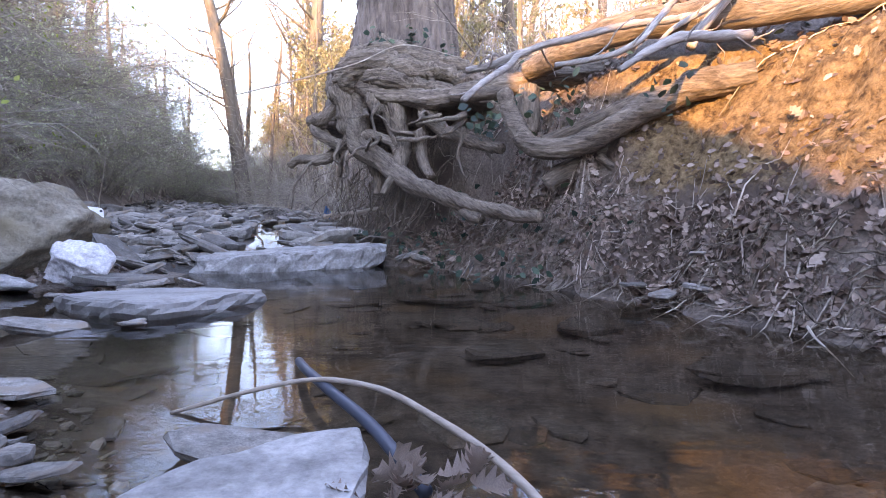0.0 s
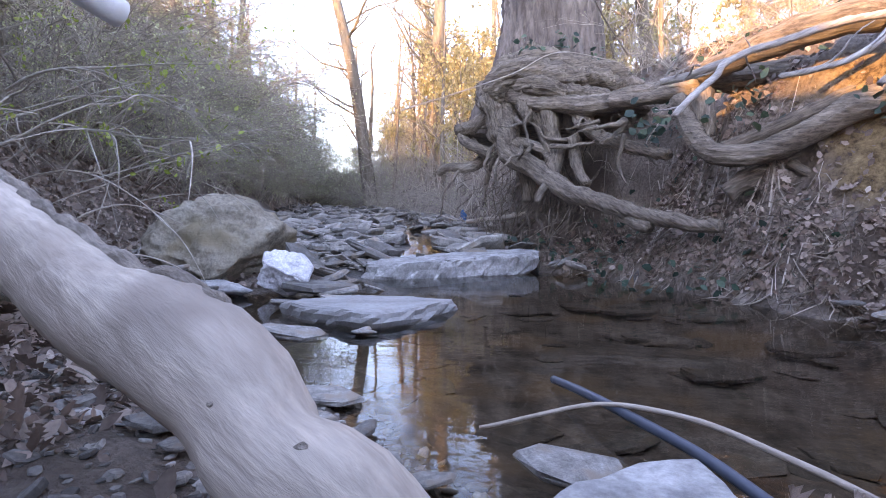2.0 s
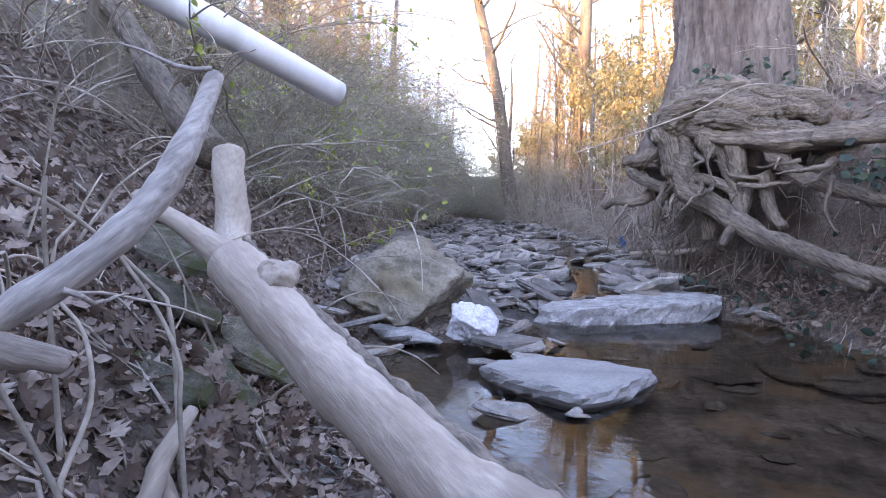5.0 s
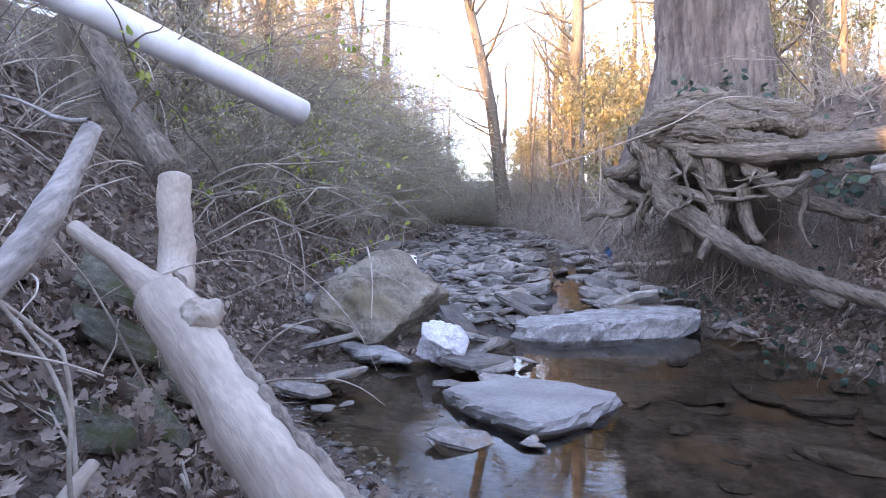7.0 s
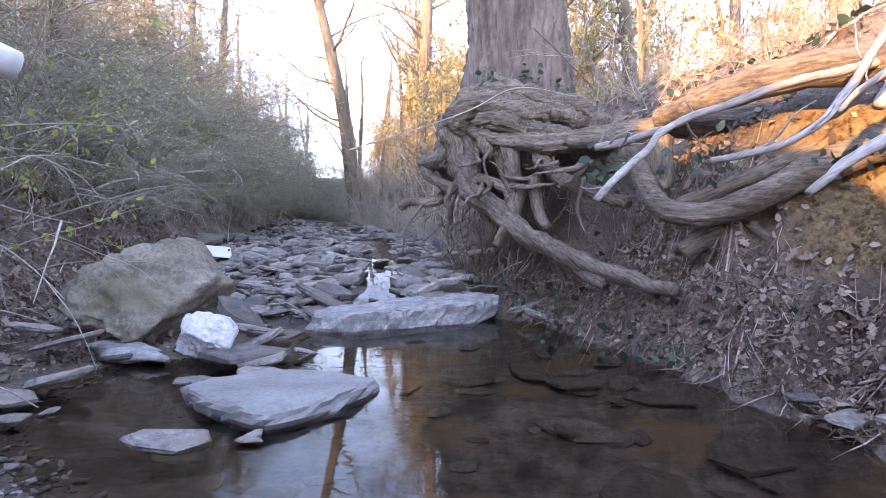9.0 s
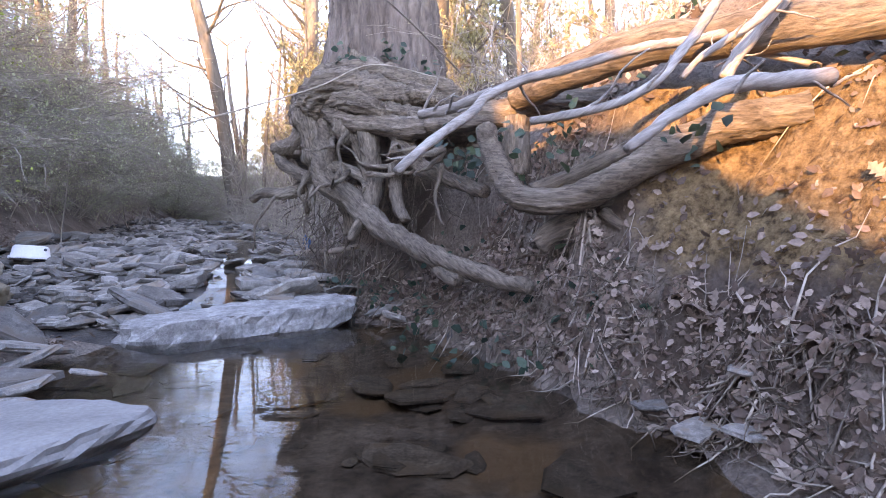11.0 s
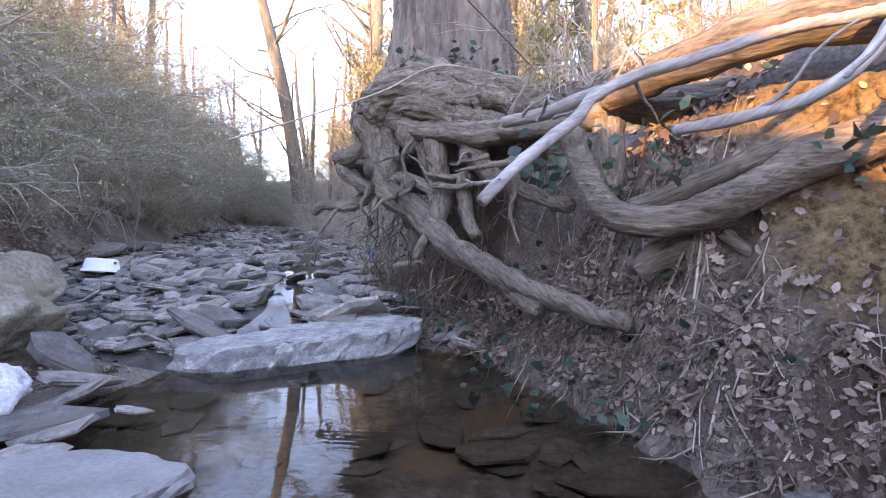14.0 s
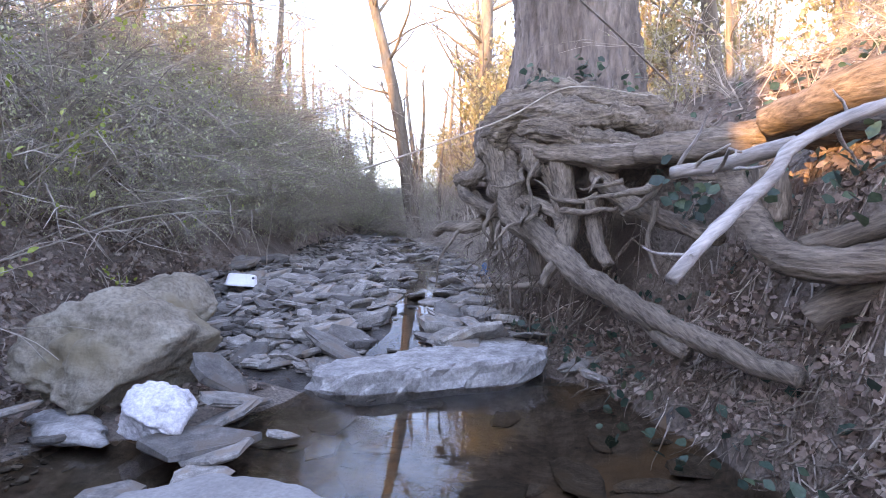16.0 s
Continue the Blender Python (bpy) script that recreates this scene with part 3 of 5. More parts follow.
def thin_tube(pts, r0, r1, sides=3):
    """A light stem: straight pieces between the points, no caps but a closed tip."""
    pts = np.asarray(pts, float)
    n = len(pts)
    tan = np.gradient(pts, axis=0)
    tan /= np.linalg.norm(tan, axis=1)[:, None] + 1e-9
    ref = np.where(np.abs(tan[:, 2:3]) > 0.9, np.array([[1.0, 0, 0]]), np.array([[0, 0, 1.0]]))
    s = np.cross(tan, ref)
    s /= np.linalg.norm(s, axis=1)[:, None] + 1e-9
    o = np.cross(tan, s)
    r = np.linspace(r0, r1, n)[:, None]
    v = np.stack([pts + (math.cos(6.2832 * k / sides) * s + math.sin(6.2832 * k / sides) * o) * r for k in range(sides)], axis=1).reshape(-1, 3)
    f = [(i * sides + k, i * sides + (k + 1) % sides, (i + 1) * sides + (k + 1) % sides, (i + 1) * sides + k) for i in range(n - 1) for k in range(sides)]
    f.append(tuple((n - 1) * sides + k for k in range(sides)))
    return v, f


def lumpy_rock(sx, sy, sz, seed, detail=4, rough=0.25, facet=0.35):
    """A boulder: a sphere cut by flat planes and roughened."""
    bm = bmesh.new()
    bmesh.ops.create_icosphere(bm, subdivisions=detail, radius=1)
    r = np.random.default_rng(seed)
    cuts = [(Vector(r.normal(0, 1, 3)).normalized(), r.uniform(0.55, 0.85)) for _ in range(12)]
    for v in bm.verts:
        c = v.co.copy()
        for n, d in cuts:
            over = c.dot(n) - d
            if over > 0:
                c -= n * over * (0.6 + facet * 0.8)
        c += v.co * (rough * 0.5 * noise.noise(v.co * 1.6 + Vector((seed, 0, 0))) + rough * 0.28 * noise.noise(v.co * 5 + Vector((0, seed, 0))) + rough * 0.12 * noise.noise(v.co * 15))
        v.co = Vector((c.x * sx, c.y * sy, c.z * sz))
    me = bpy.data.meshes.new("rock")
    bm.to_mesh(me)
    bm.free()
    return me


TRUNK_AT = (-0.87, 12.45)


def build_bank_tree():
    tree = thing("bank_tree", "huge grey-brown ridged tree trunk on the eroded bank", "tree", (TRUNK_AT[0], TRUNK_AT[1], 3.0))
    inv = Matrix.Translation((-TRUNK_AT[0], -TRUNK_AT[1], -3.0))

    def add(name, pts, radii, label="", **kw):
        me, m = limb_mesh(name, pts, radii, ROOT, **kw)
        ob = part(name, me, tree, label)
        ob.matrix_parent_inverse, ob.matrix_basis = inv, m
        return ob

    x, y = TRUNK_AT
    v, f = tube_data([(x - 0.2, y - 0.2, 2.5), (x - 0.12, y - 0.1, 3.3), (x, y, 4.2), (x + 0.02, y, 5.5), (x - 0.1, y + 0.1, 8), (x - 0.4, y + 0.3, 12), (x - 0.5, y + 0.5, 17)],
                     (1.6, 1.5, 1.22, 1.05, 0.95, 0.8, 0.45), sides=96, step=0.07, lump=0.07, seed=3, ridges=27, ridge=0.11)
    ob = part("trunk", mesh_from("trunk", v, f, BARK), tree, "deeply furrowed grey-brown bark")
    ob.matrix_parent_inverse = inv
    for k in range(7):
        a, h = 0.9 * k + 0.4, 9 + 1.1 * k
        w = Vector((math.cos(a), math.sin(a), 0))
        s = Vector((x - 0.3, y + 0.3, h))
        pts = [s, s + w * 1.5 + Vector((0, 0, 0.9)), s + w * 3.5 + Vector((0.3, 0.2, 2.2)), s + w * 5.5 + Vector((0, 0.5, 4.4))]
        add("limb", pts, (0.3, 0.2, 0.12, 0.03), sides=8, step=0.4, lump=0.1, wobble=0.3, seed=k)
    add("root", ROOT_LONG, (0.18, 0.13), sides=30, step=0.045, lump=0.22, wobble=0.05, seed=0, ridges=11, ridge=0.16)
    add("root", ROOT_LONG_LOW, (0.1, 0.1), sides=14, step=0.045, lump=0.22, wobble=0.05, seed=1, ridges=5, ridge=0.16)
    add("root", ROOT_BEND, (0.115, 0.17), sides=30, step=0.045, lump=0.22, wobble=0.05, seed=2, ridges=11, ridge=0.16)
    add("root", ROOT_BEND_UPPER, (0.08, 0.12), sides=14, step=0.045, lump=0.22, wobble=0.05, seed=3, ridges=5, ridge=0.16)
    add("root", ROOT_STUB, (0.15, 0.15), sides=30, step=0.045, lump=0.22, wobble=0.05, seed=4, ridges=11, ridge=0.16)
    add("root", ROOT_DIAGONAL, (0.24, 0.08), sides=30, step=0.045, lump=0.22, wobble=0.05, seed=5, ridges=11, ridge=0.16)
    add("root", ROOT_DIAGONAL_FORK, (0.1, 0.06), sides=14, step=0.045, lump=0.22, wobble=0.05, seed=6, ridges=5, ridge=0.16)
    add("root", ROOT_DIAGONAL_TWIN, (0.11, 0.08), sides=14, step=0.045, lump=0.22, wobble=0.05, seed=7, ridges=5, ridge=0.16)
    add("root", ROOT_LOOP, (0.11, 0.1), sides=14, step=0.045, lump=0.22, wobble=0.05, seed=8, ridges=5, ridge=0.16)
    add("root", ROOT_INNER, (0.14, 0.09), sides=30, step=0.045, lump=0.22, wobble=0.05, seed=9, ridges=11, ridge=0.16)
    add("root", ROOT_INNER_BIG, (0.17, 0.13), sides=30, step=0.045, lump=0.22, wobble=0.05, seed=10, ridges=11, ridge=0.16)
    add("root", ROOT_MIDDLE, (0.15, 0.08), sides=30, step=0.045, lump=0.22, wobble=0.05, seed=11, ridges=11, ridge=0.16)
    add("root", ROOT_DROP, (0.12, 0.08), sides=14, step=0.045, lump=0.22, wobble=0.05, seed=12, ridges=5, ridge=0.16)
    add("root", ROOT_WEST, (0.22, 0.13), sides=30, step=0.045, lump=0.22, wobble=0.05, seed=13, ridges=11, ridge=0.16)
    add("root", ROOT_WEST_LOW, (0.1, 0.12), sides=14, step=0.045, lump=0.22, wobble=0.05, seed=14, ridges=5, ridge=0.16)
    add("root", ROOT_HANG, (0.08, 0.045), sides=14, step=0.045, lump=0.22, wobble=0.05, seed=15, ridges=5, ridge=0.16)
    add("root", ROOT_LEDGE, (0.12, 0.15), sides=30, step=0.045, lump=0.22, wobble=0.05, seed=16, ridges=11, ridge=0.16)
    add("root", ROOT_SPLIT, (0.06, 0.03), sides=14, step=0.045, lump=0.22, wobble=0.05, seed=17, ridges=5, ridge=0.16)
    add("root", ROOT_CAVE, (0.15, 0.1), sides=30, step=0.045, lump=0.22, wobble=0.05, seed=18, ridges=11, ridge=0.16)
    add("root", ROOT_CAVE_LEFT, (0.13, 0.07), sides=30, step=0.045, lump=0.22, wobble=0.05, seed=19, ridges=11, ridge=0.16)
    # thinner roots that hang and cross in the hollow
    rng = np.random.default_rng(17)
    for k in range(24):
        sx = rng.uniform(-2.6, 0.9)
        sy = np.interp(sx, [-2.6, -1.6, 0.9], [11.6, 10.6, 8.7]) + rng.uniform(-0.1, 0.5)
        s = np.array([sx, sy, rng.uniform(2.0, 3.0)])
        p = twig_path(rng, s, (rng.normal(0.15, 0.6), rng.normal(-0.35, 0.25), rng.uniform(-1.2, -0.1)), rng.uniform(0.6, 1.5), 0.35, 0.1, 7)
        add("root", p, (rng.uniform(0.03, 0.07), 0.012), sides=8, step=0.07, lump=0.25, wobble=0.05, seed=k)
    # the gnarled crown: thick twisted roots that lie over one another at the stem's foot
    for k, (pts, radii) in enumerate(((((-1.95, 11.0, 3.2), (-1.72, 10.75, 3.66), (-1.1, 10.45, 3.74), (-0.4, 10.15, 3.52), (0.4, 9.85, 3.25)), (0.27, 0.3, 0.28, 0.2, 0.12)),
                                      (((-1.85, 11.3, 3.7), (-1.6, 11.0, 3.98), (-0.9, 10.8, 4.0), (-0.2, 10.75, 3.85), (0.6, 10.6, 3.6)), (0.24, 0.26, 0.27, 0.22, 0.12)),
                                      (((-1.6, 10.75, 3.55), (-1.1, 10.35, 3.42), (-0.5, 10.05, 3.25), (0.2, 9.6, 3.05)), (0.2, 0.2, 0.17, 0.1)),
                                      (((-2.1, 11.2, 3.7), (-2.0, 11.0, 3.3), (-1.85, 10.85, 2.8), (-1.75, 10.75, 2.3)), (0.2, 0.24, 0.2, 0.13)),
                                      (((-1.2, 11.2, 4.3), (-1.35, 10.9, 3.9), (-1.3, 10.55, 3.4), (-1.2, 10.45, 2.8)), (0.3, 0.26, 0.2, 0.12)))):
        add("root_crown", pts, radii, "gnarled mossy root crown", sides=36, step=0.04, lump=0.4, wobble=0.1, seed=70 + k, ridges=13, ridge=0.22)
    me = lumpy_rock(1.3, 0.7, 0.55, 52, 5, 0.6, 0.0)
    me.materials.append(MUD)
    smooth_all(me)
    ob = part("root_soil", me, tree, "bare brown soil held between the roots")
    ob.matrix_parent_inverse, ob.matrix_basis = inv, pose(0.1, 10.95, 3.3, 0, 6, -18)
    return tree


build_bank_tree()


# ---------------------------------------------------------------- fallen wood
def limb_thing(name, pts, radii, mat, label, category, sides=12, step=0.05, lump=0.12, wobble=0.02, seed=0, ridges=0, ridge=0.0, group="", twigs=0):
    me, m = limb_mesh(name, pts, radii, mat, sides=sides, step=step, lump=lump, wobble=wobble, seed=seed, ridges=ridges, ridge=ridge)
    ob = new(name, me)
    ob.matrix_world = m
    if twigs:
        rng = np.random.default_rng(seed + 500)
        c = np.array([v.co for v in me.vertices])
        for _ in range(twigs):
            s = c[int(rng.integers(len(c)))]
            v, f = thin_tube(twig_path(rng, s, rng.normal(0, 1, 3) + (0, 0, 0.8), rng.uniform(0.15, 0.5), 0.25, 0.0, 6), 0.012, 0.004, 6)
            part("twig", mesh_from("twig", v, f, mat), ob)
    return tagged(ob, label, category, group)


def build_log():
    log = thing("fallen_log", "pale weathered barkless log leaning from bank into water", "log", LOG[3])
    inv = Matrix.Translation(-Vector(LOG[3]))
    for name, pts, radii, seed in (("trunk", LOG, (0.17, 0.17, 0.165, 0.17, 0.195, 0.185, 0.16, 0.165, 0.18), 1), ("arm", LOG_ARM, (0.12, 0.07, 0.06), 2),
                                   ("stub", [(-4.3, 2.2, 1.42)] + LOG_STUB, (0.13, 0.14, 0.13, 0.125), 3)):
        me, m = limb_mesh(name, pts, radii, DRIFT, sides=36, step=0.03, lump=0.09, wobble=0.02, seed=seed, ridges=5, ridge=0.05)
        ob = part(name, me, log)
        ob.matrix_parent_inverse, ob.matrix_basis = inv, m
    # a strip of loose bark along the upper side, and the knot of a lost limb
    strip = [(p[0] + 0.02, p[1] + 0.075, p[2] + 0.15) for p in LOG[:7]]
    me, m = limb_mesh("bark_strip", strip, (0.025, 0.035, 0.04, 0.04, 0.045, 0.035, 0.015), LOGBARK, sides=14, step=0.025, lump=0.8, wobble=0.04, seed=12)
    ob = part("bark_strip", me, log, "rough grey bark left on the wood")
    ob.matrix_parent_inverse, ob.matrix_basis = inv, m
    rng = np.random.default_rng(63)
    for _ in range(16):
        i = int(rng.integers(3, 7))
        c = Vector(LOG[i]).lerp(Vector(LOG[i + 1]), rng.random())
        up = Vector((rng.normal(-0.25, 0.35), rng.normal(-0.35, 0.35), 0.9)).normalized()
        size = rng.uniform(0.012, 0.028)
        pit = lumpy_rock(size * 1.7, size, 0.006, int(rng.integers(99)), 2, 0.3, 0.0)
        pit.materials.append(LOGBARK)
        ob = part("knot_hole", pit, log, "small dark worn knot hole")
        ob.matrix_parent_inverse = inv
        ob.matrix_basis = Matrix.Translation(c + up * 0.172) @ up.to_track_quat("Z", "Y").to_matrix().to_4x4()
    me = lumpy_rock(0.17, 0.15, 0.11, 61, 4, 0.4, 0.6)
    me.materials.append(DRIFT)
    smooth_all(me)
    ob = part("knot", me, log, "swollen round knot")
    ob.matrix_parent_inverse, ob.matrix_basis = inv, pose(-3.8, 2.0, 1.4, 20, -15, 0)
    return log


build_log()
limb_thing("leaning_trunk", LEANING, (0.2, 0.19, 0.17, 0.15, 0.13), ROOT, "rough dark brown dead trunk leaning on the leafy bank", "log", sides=16, lump=0.15, wobble=0.04, seed=5)
limb_thing("big_fallen_log", FALLEN, (0.15, 0.18, 0.19, 0.19, 0.18), ROOT,
           "thick fallen trunk with orange sunlit bark on bank top", "log", sides=32, lump=0.1, wobble=0.05, seed=8, ridges=11, ridge=0.05)
for pts, radii, lab in ((BRANCH_MAIN, (0.028, 0.052), "long bleached grey branch hanging over the pool"),
                       (BRANCH_MAIN_SIDE, (0.035, 0.045), "short bleached side branch crossing the roots"),
                       (BRANCH_WHITE, (0.022, 0.04, 0.045), "knobbly white barkless branch over the bank"),
                       (BRANCH_ARCH, (0.022, 0.036), "slender arching pale dead branch"),
                       (BRANCH_FORK, (0.02, 0.045), "thin forked bleached branch above the roots"),
                       (BRANCH_SHORT, (0.05, 0.06), "stout grey broken branch on the bank"),
                       (BRANCH_THIN, (0.02, 0.03), "thin grey twiggy branch on the bank")):
    limb_thing("dead_branch", pts, radii, BLEACH, lab, "branch", sides=10, step=0.04, lump=0.2, wobble=0.02, seed=len(lab), group="dead branches over the bank", twigs=4)
limb_thing("dead_branch", [(-3.22, 1.08, 2.3), (-3.2, 0.88, 1.98), (-3.3, 0.66, 1.66), (-3.55, 0.4, 1.42), (-4.1, 0.1, 1.2)], (0.03, 0.05, 0.055, 0.055, 0.05), BLEACH,
           "bare curved pale branch with a broken tip", "branch", sides=12, step=0.03, lump=0.15, seed=4, twigs=3)

# ---------------------------------------------------------------- stones
def shard(rng, sx, sy, th, sides=8, rough=0.18):
    """A flat, broken piece of rock: an uneven outline, a chipped upper edge, an undercut lower one."""
    a0 = rng.uniform(0, 6.28)
    ang = a0 + np.sort((np.arange(sides) + rng.uniform(-0.32, 0.32, sides)) * 6.283 / sides)
    rad = 1 + rng.uniform(-rough, rough, sides)
    rings = []
    for k, (s, z) in enumerate(((0.8, -0.5), (1.0, -0.12), (0.97, 0.3), (0.86, 0.5))):
        ring = np.column_stack([np.cos(ang) * rad * s * sx, np.sin(ang) * rad * s * sy, np.full(sides, z * th)])
        ring += rng.normal(0, 0.035, ring.shape) * (sx, sy, th * 1.6)
        rings.append(ring)
    v = np.vstack(rings)
    f = [tuple(range(sides - 1, -1, -1)), tuple(3 * sides + k for k in range(sides))]
    for r in range(3):
        for k in range(sides):
            k2 = (k + 1) % sides
            f.append((r * sides + k, r * sides + k2, (r + 1) * sides + k2, (r + 1) * sides + k))
    return v, f


def rock(name, place, size, seed, mat, label, rot=(0, 0, 0), detail=4, rough=0.25, facet=0.35):
    me = lumpy_rock(*size, seed, detail, rough, facet)
    me.materials.append(mat)
    smooth_all(me)
    ob = new(name, me)
    ob.matrix_world = pose(*place, *rot)
    return tagged(ob, label, "rock")


def slab_rock(name, outline, thick, z, mat, label, seed, tilt=(0, 0), subdiv=2, jag=0.03):
    """A broad flat rock with a broken rim, from a rough outline in plan."""
    r = np.random.default_rng(seed)
    o = np.array(outline, float)
    c = o.mean(axis=0)
    dense = spline([(p[0], p[1], 0) for p in np.vstack([o, o[:1]])], 0.09)[:-1, :2]
    n = len(dense)
    rings = []
    for s, h in ((0.86, -0.5), (0.97, -0.25), (1.0, 0.0), (0.995, 0.2), (0.985, 0.38), (0.955, 0.48), (0.86, 0.51), (0.7, 0.5), (0.5, 0.52), (0.3, 0.5), (0.12, 0.5)):
        ring = c + (dense - c) * s
        jit = np.array([noise.noise(Vector((p[0] * 5, p[1] * 5, h * 3 + seed))) for p in ring])
        jit2 = np.array([noise.noise(Vector((p[0] * 17, p[1] * 17, h * 6 + seed))) for p in ring])
        ring = ring + (ring - c) / (np.linalg.norm(ring - c, axis=1)[:, None] + 1e-6) * (jit * 1.6 + jit2)[:, None] * jag
        zz = h * thick + (jit * 0.1 + jit2 * 0.06) * thick * (1.0 if s > 0.9 else 0.35) + (ring - c) @ np.array(tilt)
        rings.append(np.column_stack([ring - c, zz]))
    v = np.vstack(rings)
    f = [tuple(range(n - 1, -1, -1)), tuple((len(rings) - 1) * n + k for k in range(n))]
    for q in range(len(rings) - 1):
        for k in range(n):
            k2 = (k + 1) % n
            f.append((q * n + k, q * n + k2, (q + 1) * n + k2, (q + 1) * n + k))
    ob = new(name, mesh_from(name, v, f, mat, False))
    ob.location = (c[0], c[1], z)
    return tagged(ob, label, "rock")


slab_rock("slab", [(-3.9, 8.4), (-3.3, 8.3), (-2.7, 8.62), (-2.1, 8.95), (-1.4, 9.3), (-1.08, 9.7), (-1.15, 10.15), (-1.9, 10.1), (-2.7, 9.75), (-3.4, 9.2), (-3.85, 8.8)], 0.42, 0.11, PALE,
          "long pale grey limestone slab damming the pool", 4, (0.02, 0.06), jag=0.06)
slab_rock("slab", [(-3.65, 5.1), (-3.2, 4.75), (-2.75, 4.55), (-2.42, 4.45), (-2.15, 4.8), (-1.95, 5.3), (-1.88, 5.72), (-2.4, 5.95), (-3.1, 5.95), (-3.5, 5.5)], 0.23, 0.01, SLATE,
          "broad flat grey shale slab lying in the pool", 6, (0.0, -0.05), jag=0.035)
slab_rock("slab", [(-0.9, 1.42), (-0.82, 1.6), (-0.52, 1.86), (-0.3, 1.92), (-0.24, 1.65), (-0.27, 1.35), (-0.58, 1.22)], 0.15, 0.015, PALE,
          "flat pale stone at the water's edge", 9, (0.0, 0.03), jag=0.025)
rock("boulder", (-5.75, 7.35, 0.5), (0.95, 1.25, 0.8), 21, BOULDER, "big tan-grey boulder with rusty stain among stones", (0, 0, -25), 5, 0.34, 0.15)
rock("boulder", (-4.28, 6.42, 0.23), (0.45, 0.38, 0.34), 5, QUARTZ, "white crystalline rock beside the big boulder", (10, 5, 20), 5, 0.3, 0.75)
rock("boulder", (-5.35, 6.35, 0.06), (0.75, 0.3, 0.16), 8, PALE, "low whitish ledge under the big boulder's foot", (0, 0, -14), 4, 0.5, 0.3)

SHARDS, SUNKEN, MOSSY = [], [], []
for k in range(14):
    rng = np.random.default_rng(100 + k)
    v, f = shard(rng, 1.0, rng.uniform(0.45, 0.8), rng.uniform(0.14, 0.26), sides=int(rng.integers(6, 10)))
    SHARDS.append(mesh_from("shale_stone", v, f, SHALE, False))
    SUNKEN.append(mesh_from("sunken_stone", v, f, SILTED, False))
    MOSSY.append(mesh_from("mossy_stone", v, f, MOSSROCK, False))


def riffle_spot(rng, reach, power):
    """A place among the stones of the riffle, clear of the slab, the boulder and the thread of water."""
    while True:
        y = 8.7 + reach * rng.random() ** power
        lo, hi = np.interp(y, [a[1] for a in LEFT_TOE], [a[0] for a in LEFT_TOE]), np.interp(y, [a[1] for a in RIGHT_SHORE], [a[0] for a in RIGHT_SHORE])
        x = rng.uniform(lo - 0.3, hi + 0.15)
        if y < 10.3 and x > -4.0 and (y - 8.4) < 0.62 * (x + 3.9) + 0.5:
            continue
        if (x + 5.75) ** 2 / 1.1 + (y - 7.35) ** 2 / 1.7 < 1:
            continue
        if abs(x - np.interp(y, [c[1] for c in CHANNEL], [c[0] for c in CHANNEL])) < 0.5 and rng.random() < 0.93:
            continue
        return x, y


def lay_stones():
    """Countable shale stones over the riffle, then the smaller ones between and beyond them."""
    rng = np.random.default_rng(31)
    for _ in range(300):
        x, y = riffle_spot(rng, 9, 1.5)
        s = float(np.clip(rng.lognormal(-1.45, 0.45), 0.12, 0.66))
        ob = new("shale_stone", SHARDS[int(rng.integers(len(SHARDS)))])
        ob.matrix_world = pose(x, y, ground_at(x, y) + s * 0.08 + rng.uniform(0.01, 0.09), rng.normal(-3, 15), rng.normal(0, 14), rng.normal(25, 50)) @ Matrix.Diagonal((s, s, s * rng.uniform(0.9, 1.7), 1))
        tagged(ob, "flat grey shale stone in the creek riffle", "stone", "shale stones of the riffle")
    pile = Pile()
    for k in range(2000):
        x, y = riffle_spot(rng, 20, 1.2)
        s = float(np.clip(rng.lognormal(-2.0 + 0.03 * (y - 9), 0.45), 0.06, 0.5))
        v, f = shard(rng, s, s * rng.uniform(0.4, 0.8), s * rng.uniform(0.2, 0.42), 7)
        m = np.array(Euler((rng.normal(0, 0.24), rng.normal(0, 0.24), rng.normal(0.4, 0.9))).to_matrix())
        pile.add(v @ m.T + (x, y, ground_at(x, y) + s * 0.1 + rng.uniform(0, 0.05)), f)
    tagged(new("shale_rubble", pile.mesh("shale_rubble", GRAVEL, False)), "grey broken shale rubble filling the creek riffle", "rubble", kind="stuff")


lay_stones()


def lay_sunken_stones():
    """Flat stones that show dimly on the bed of the pool."""
    rng = np.random.default_rng(41)
    for _ in range(110):
        x, y = rng.uniform(-3.6, 2.4), rng.uniform(1.2, 9.0)
        if float(side_distance(RIGHT_SHORE, x, y)) > -0.15 or float(side_distance(LEFT_WATER, x, y)) < 0.2:
            continue
        s = float(np.clip(rng.lognormal(-1.5, 0.5), 0.08, 0.5))
        ob = new("sunken_stone", SUNKEN[int(rng.integers(len(SHARDS)))])
        ob.matrix_world = pose(x, y, ground_at(x, y) + s * 0.05, rng.normal(0, 5), rng.normal(0, 5), rng.uniform(0, 360)) @ Matrix.Diagonal((s, s, s * 0.7, 1))
        tagged(ob, "dark flat stone under the pool's water", "stone", "stones on the pool bed")


lay_sunken_stones()


# ---------------------------------------------------------------- plants
OVAL_LEAF = (np.array([(0, 0, 0), (0.35, 0.3, 0.06), (0.75, 0.2, 0.05), (1, 0, -0.04), (0.75, -0.2, 0.05), (0.35, -0.3, 0.06), (0.5, 0, -0.02)]),
             [(0, 6, 1), (1, 6, 2), (2, 6, 3), (3, 6, 4), (4, 6, 5), (5, 6, 0)])
